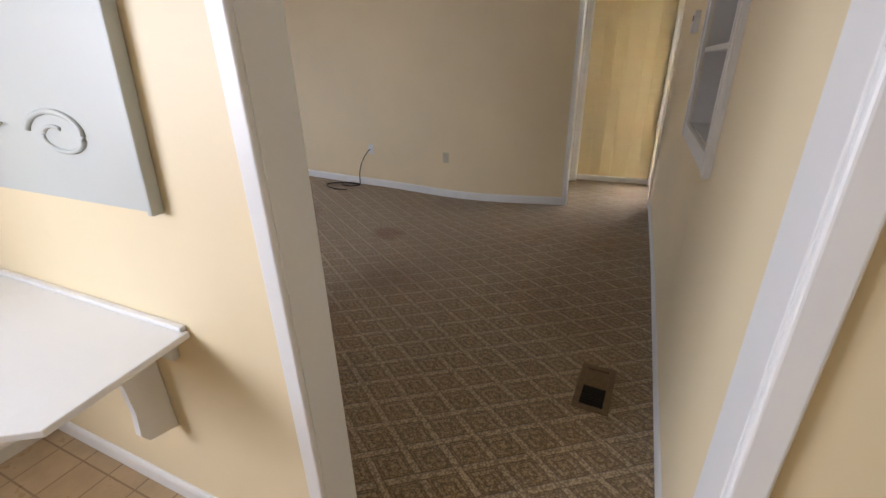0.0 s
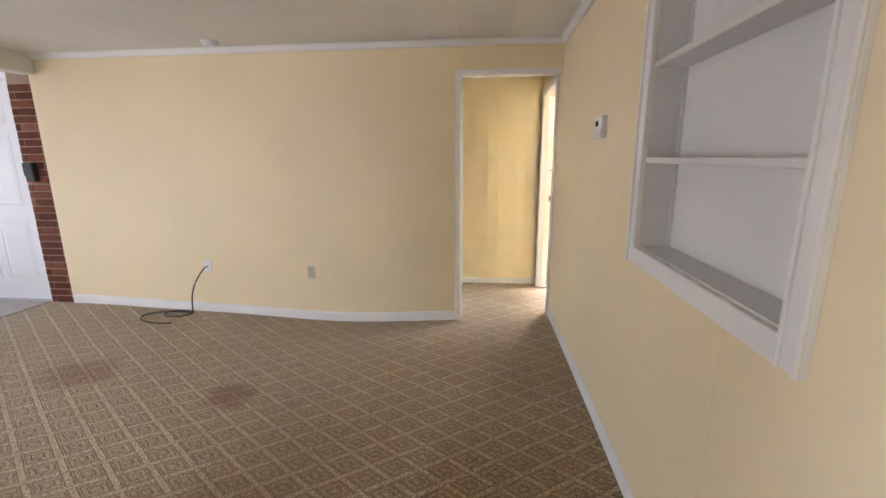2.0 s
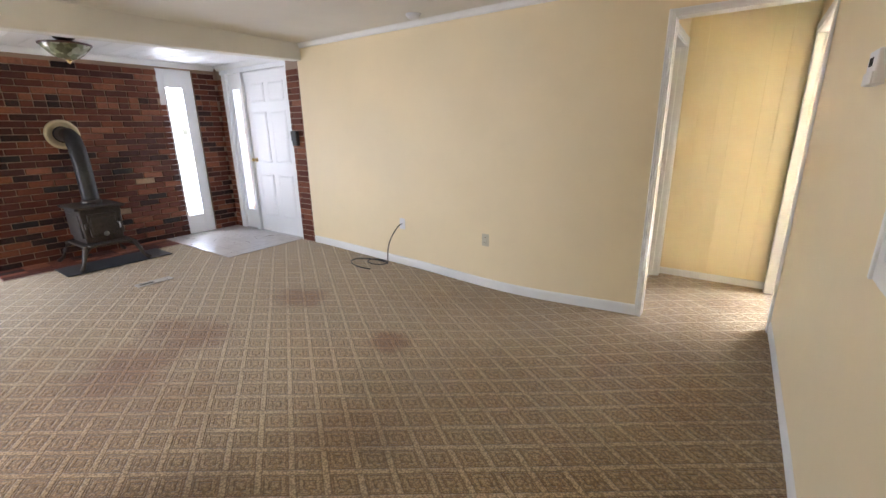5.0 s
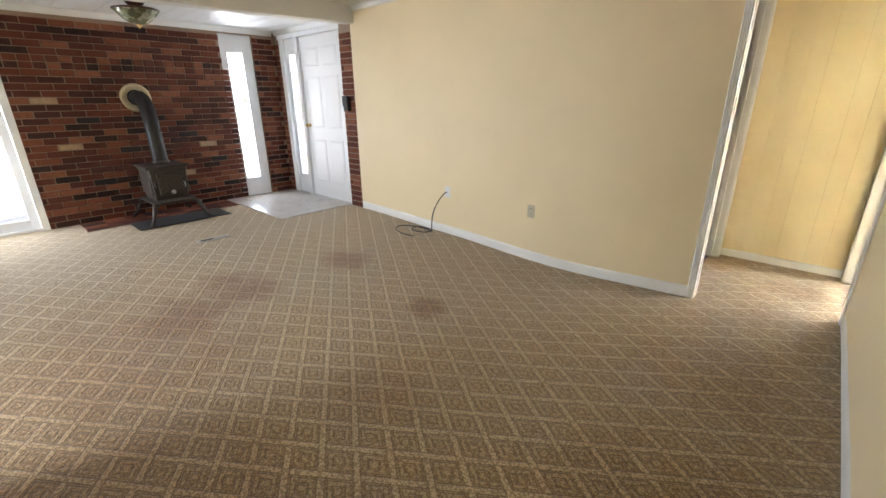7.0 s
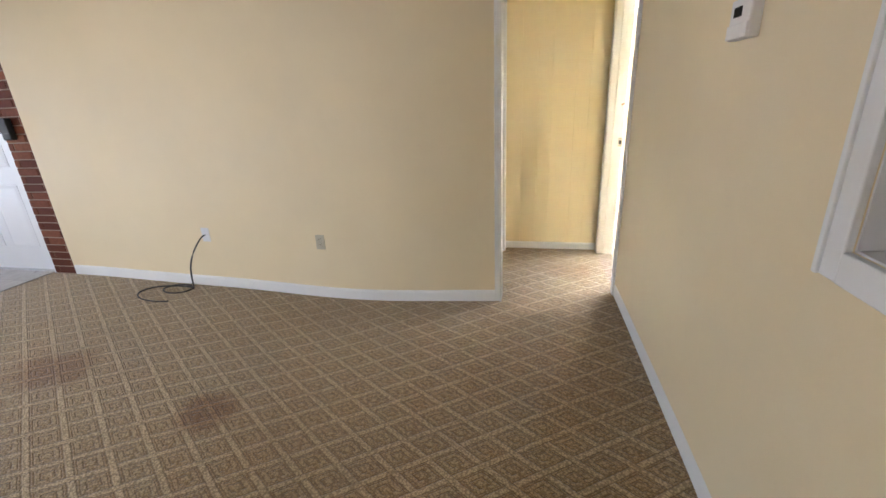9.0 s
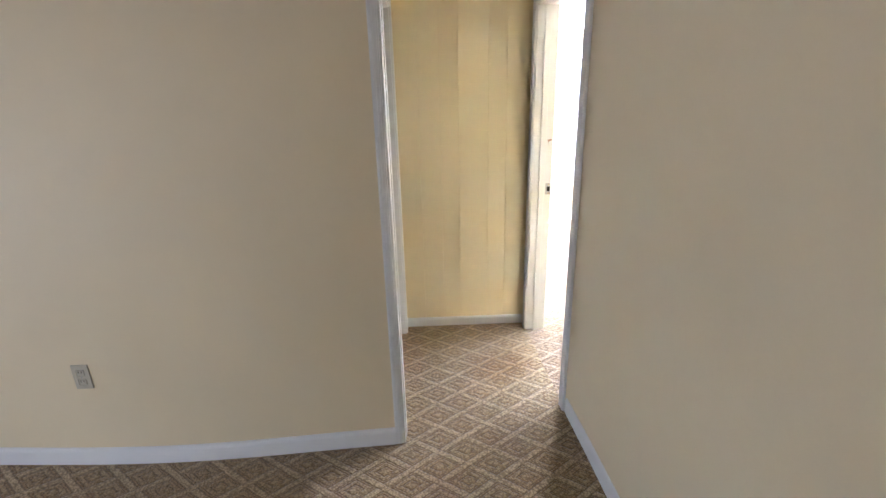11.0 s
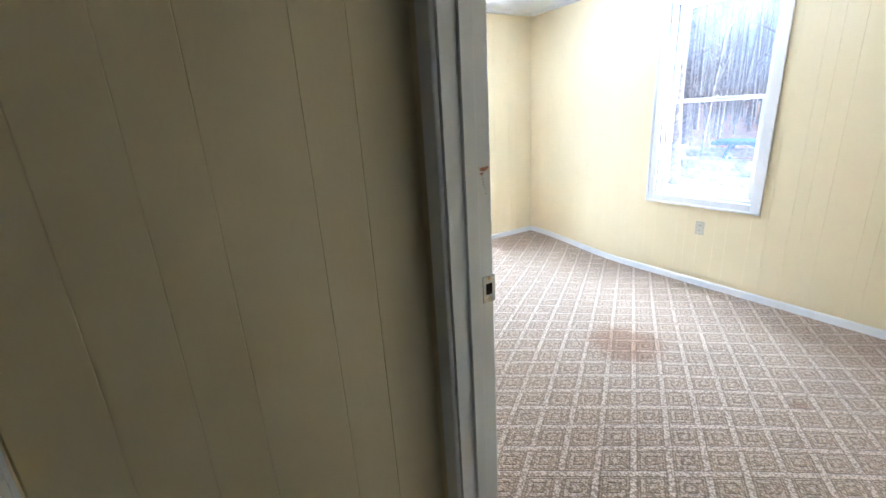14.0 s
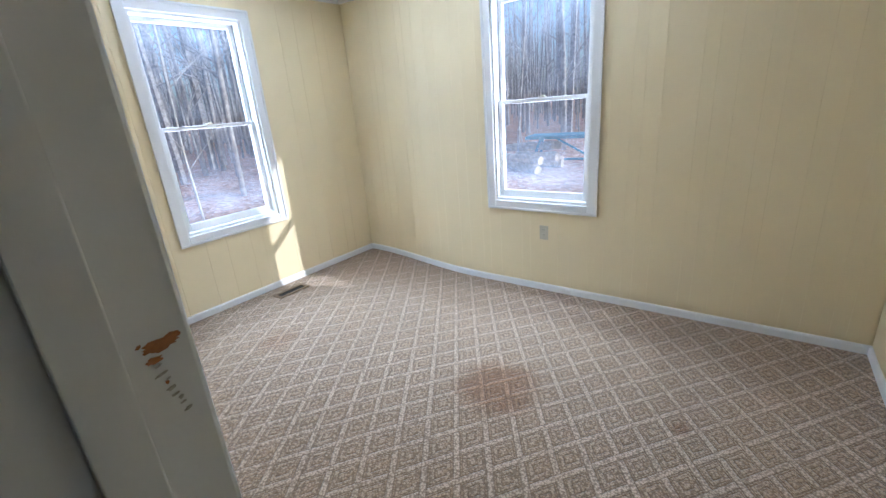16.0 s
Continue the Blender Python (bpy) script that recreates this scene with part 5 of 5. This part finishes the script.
for y in (-0.9, 0.9):
    for s in (-1, 1):
        part("leg", tube_bm([(s * 0.12, y * 0.75, 0.82), (s * 0.45, y, 0.0)], 0.045, 8), TEAL, tb)
part("stretcher", tube_bm([(0.40, -0.9, 0.12), (0.40, 0.9, 0.12)], 0.04, 8), TEAL, tb)
part("brace", tube_bm([(0.30, -0.8, 0.15), (0.14, 0.3, 0.80)], 0.035, 8), TEAL, tb)

# deck outside the patio door
dkk = structure("deck", boxes_bm([(-10.0 + 0.145 * i, -10.0 + 0.145 * i + 0.139, -3.0, 4.0, -0.08, -0.04) for i in range(25)]), DECK, "weathered board deck outside the patio door", "deck")

# ---------------------------------------------------------------- pieces: panelling, boards, bricks
def panel_run(parent, along, a0, a1, face, out, z0, z1, widths, mat, holes=(), gap=0.003, t=0.008, c=0.0022):
    """Wall boards on a wall face, butted with open grooves; out: +1 or -1 along the other axis."""
    cache = {}
    a, i = a0, 0
    while a < a1 - 0.01:
        w = min(widths[i % len(widths)], a1 - a)
        spans, z = [], z0
        for h in sorted(holes, key=lambda q: q[2]):
            if h[0] < a + w and h[1] > a:
                spans.append((a, a + w, z, h[2]))
                if h[0] > a + 0.01:
                    spans.append((a, h[0], h[2], h[3]))
                if h[1] < a + w - 0.01:
                    spans.append((h[1], a + w, h[2], h[3]))
                z = h[3]
        spans.append((a, a + w, z, z1))
        for p, q, s, e in spans:
            if e - s < 0.02:
                continue
            key = (round(q - p, 3), round(e - s, 3))
            if key not in cache:
                lw, lh = q - p - gap, e - s
                bm = bmesh.new()
                ring0 = [(0, 0, 0), (lw, 0, 0), (lw, 0, lh), (0, 0, lh)]
                ring1 = [(0, t - c, 0), (lw, t - c, 0), (lw, t - c, lh), (0, t - c, lh)]
                ring2 = [(c, t, 0), (lw - c, t, 0), (lw - c, t, lh), (c, t, lh)]
                rr = [[bm.verts.new(v) for v in ring] for ring in (ring0, ring1, ring2)]
                for u, v in zip(rr, rr[1:]):
                    for k in range(4):
                        bm.faces.new((u[k], u[(k + 1) % 4], v[(k + 1) % 4], v[k]))
                bm.faces.new(rr[2])
                bmesh.ops.recalc_face_normals(bm, faces=bm.faces)
                if out < 0:
                    bmesh.ops.scale(bm, vec=(1, -1, 1), verts=bm.verts)
                    bmesh.ops.reverse_faces(bm, faces=bm.faces)
                if along == 'Y':
                    for v in bm.verts:
                        v.co = Vector((v.co.y, v.co.x, v.co.z))
                    bmesh.ops.reverse_faces(bm, faces=bm.faces)
                cache[key] = mesh_of("panel", bm, mat)
            o = new("panel", cache[key])
            o.parent = parent
            o.location = (p + gap / 2, face, s) if along == 'X' else (face, p + gap / 2, s)
        a += w
        i += 1


PANELS = (0.105, 0.075, 0.135, 0.105, 0.160, 0.090, 0.130, 0.105, 0.075, 0.20)
panel_run(bpy.data.objects["wall_hall_north"], 'X', HALL_W + 0.002, XE - 0.016, HALL_N + 0.0078, -1, 0.0, ZC, (0.145, 0.135, 0.115, 0.19, 0.115, 0.16), CREAM_PANEL, (), 0.0002, 0.008, 0.0017)
panel_run(bpy.data.objects["wall_bedroom_east"], 'Y', BY0 + 0.01, BY1 - 0.0006, BX1 + 0.0078, -1, 0.0, ZB, PANELS, CREAM_PANEL, [(EW0 - 0.002, EW1 + 0.002, WZ0, WZ1)], 0.0002, 0.008, 0.0010)
panel_run(bpy.data.objects["wall_bedroom_north"], 'X', BX0 + 0.01, BX1 - 0.0006, BY1 + 0.0078, -1, 0.0, ZB, (0.24, 0.16, 0.20, 0.11, 0.29), CREAM_PANEL, [(NW0 - 0.002, NW1 + 0.002, WZ0, WZ1)], 0.0002, 0.008, 0.0010)
# thin wall sheets on the living room's east wall
SHELF_HOLE = [(NY0 - 0.001, NY1 + 0.001, NZ0, NZ1)]
panel_run(bpy.data.objects["wall_east"], 'Y', YK + 0.102, YK + 1.352, XE + 0.0002, -1, 0.0, ZC, (1.250,), CREAM, SHELF_HOLE, 0.0014, 0.003, 0.0008)
panel_run(bpy.data.objects["wall_east"], 'Y', YK + 1.352, DOOR_S - 0.001, XE + 0.0002, -1, 0.0, ZC, (1.175, 1.22), CREAM, SHELF_HOLE, 0.0, 0.003, 0.0)

for o in bpy.data.objects["wall_east"].children:
    o.data = o.data.copy()
    y0 = o.location.y
    for v in o.data.vertices:
        v.co.x += bow(y0 + v.co.y)

# dark room's floor boards
fl = structure("floor_dark_room", boxes_bm([(-4.3, HALL_W - 0.06, YN + 0.13, BY1, -0.03, -0.016)]), DARK_PANEL, "blue-grey board floor, its colour bluer for the cool light", "board floor")
bmx = bmesh.new()
add_box(bmx, 0, 0.079, 0, BY1 - YN - 0.13, -0.016, 0.0)
bmesh.ops.bevel(bmx, geom=[e for e in bmx.edges if all(v.co.z > -0.001 for v in e.verts)], offset=0.003, segments=1, affect='EDGES')
board = mesh_of("board", bmx, BOARDS)
for i in range(44):
    o = new("board", board)
    o.parent = fl
    o.location = (HALL_W - 0.145 - 0.0825 * i, YN + 0.13, 0.0)


# bricks
def brick_mesh(lx, ly, lz, mat):
    bm = bmesh.new()
    add_box(bm, 0, lx, 0, ly, 0, lz)
    bmesh.ops.bevel(bm, geom=bm.edges[:], offset=0.0035, segments=1, affect='EDGES')
    return mesh_of("brick", bm, mat)


COURSE, LEN, JOINT = 0.0685, 0.206, 0.010
rg = random.Random(3)
cache = {}
west = bpy.data.objects["wall_west"]
far = bmesh.new()
near = 0
HOLES = [(-0.42, 1.54, -1, 2.06), (3.735, 4.11, -1, 1.80), (3.67, 4.11, 1.80, 2.19)]


def free_spans(y0, y1, z0, z1):
    spans = [(y0, y1)]
    for h in HOLES:
        if h[2] < z1 - 0.012 and h[3] > z0 + 0.012:
            spans = [s for a, b in spans for s in ((a, min(b, h[0])), (max(a, h[1]), b)) if s[1] - s[0] > 0.03]
    return spans


# single pale and burnt bricks: y, z
ODD = ((BRICK_BUFF, ((1.708, 1.414), (1.808, 0.916), (3.25, 0.838), (2.957, 0.489))),
       (BRICK_BLACK, ((1.80, 0.618), (3.402, 0.627), (2.034, 1.202), (3.076, 0.992), (2.418, 0.836), (2.20, 0.48), (3.10, 0.35), (3.5, 0.29))))
rows_n = int((2.205 - fzw) / COURSE)
for r in range(rows_n):
    z = fzw + 0.004 + r * COURSE
    # two courses of headers
    ln_ = 0.098 if r in (24, 25) else LEN
    y = -1.0 - (LEN + JOINT) * (0.5 if r % 2 else 0.0) + rg.uniform(-0.004, 0.004)
    while y < YN + 0.03:
        a, b = max(y, -1.0), min(y + ln_, YN + 0.028)
        if b - a > 0.03:
            for p, q in free_spans(a, b, z, z + COURSE - JOINT):
                proud = rg.uniform(0.007, 0.013)
                lz = COURSE - JOINT
                inside = 1.62 < p and q < 3.80 and near < 300 and r < 29 and r >= 2
                if inside:
                    hit = [m for m, spots in ODD for a, b in spots if p <= a < q + JOINT and z <= b < z + COURSE]
                    mat = hit[0] if hit else BRICK
                    key = (round(q - p, 2), round(lz, 3), mat.name)
                    if key not in cache:
                        cache[key] = brick_mesh(0.016, q - p, lz, mat)
                    o = new("brick", cache[key])
                    o.parent = west
                    o.location = (XW - 0.004 + proud - 0.010, p, z)
                    near += 1
                else:
                    add_box(far, XW - 0.004, XW + proud, p, q, z, z + lz)
        y += ln_ + JOINT
tagged(part("bricks", far, BRICK_FAR, west), "", "", "", "stuff")

entry = bpy.data.objects["wall_entry_north"]
pier = brick_mesh(LEN, 0.016, COURSE - JOINT, BRICK_PIER)
halfb = brick_mesh(0.05, 0.016, COURSE - JOINT, BRICK_PIER)
xa = -4.59
for r in range(rows_n - 1):
    z = fzw + 0.004 + r * COURSE
    first, second = (pier, halfb) if r % 2 else (halfb, pier)
    wfirst = LEN if r % 2 else 0.05
    for me, x in ((first, xa), (second, xa + wfirst + 0.008)):
        o = new("brick", me)
        o.parent = entry
        o.location = (x - 0.012, YN + 0.03 - 0.028 + rg.uniform(0, 0.004), z)
    o = new("brick", brick_mesh(0.105, 0.016, COURSE - JOINT, BRICK_PIER) if r == 0 else o2)
    o2 = o.data
    o.parent = entry
    o.location = (XW + 0.018, YN + 0.03 - 0.011 + rg.uniform(0, 0.004), z)
structure("trim_pier_back", boxes_bm([(-4.60, -4.345, YN + 0.010, YN + 0.03, fzw, 2.2)]), MORTAR, "mortar bed of the brick pier", "mortar")
hb = brick_mesh(0.098, LEN, 0.012, BRICK)
for i in range(4):
    for j in range(8):
        o = new("brick", hb)
        o.parent = hearth
        o.location = (XW + 0.012 + 0.109 * i, 1.79 + 0.2 * j, fzw + 0.001)
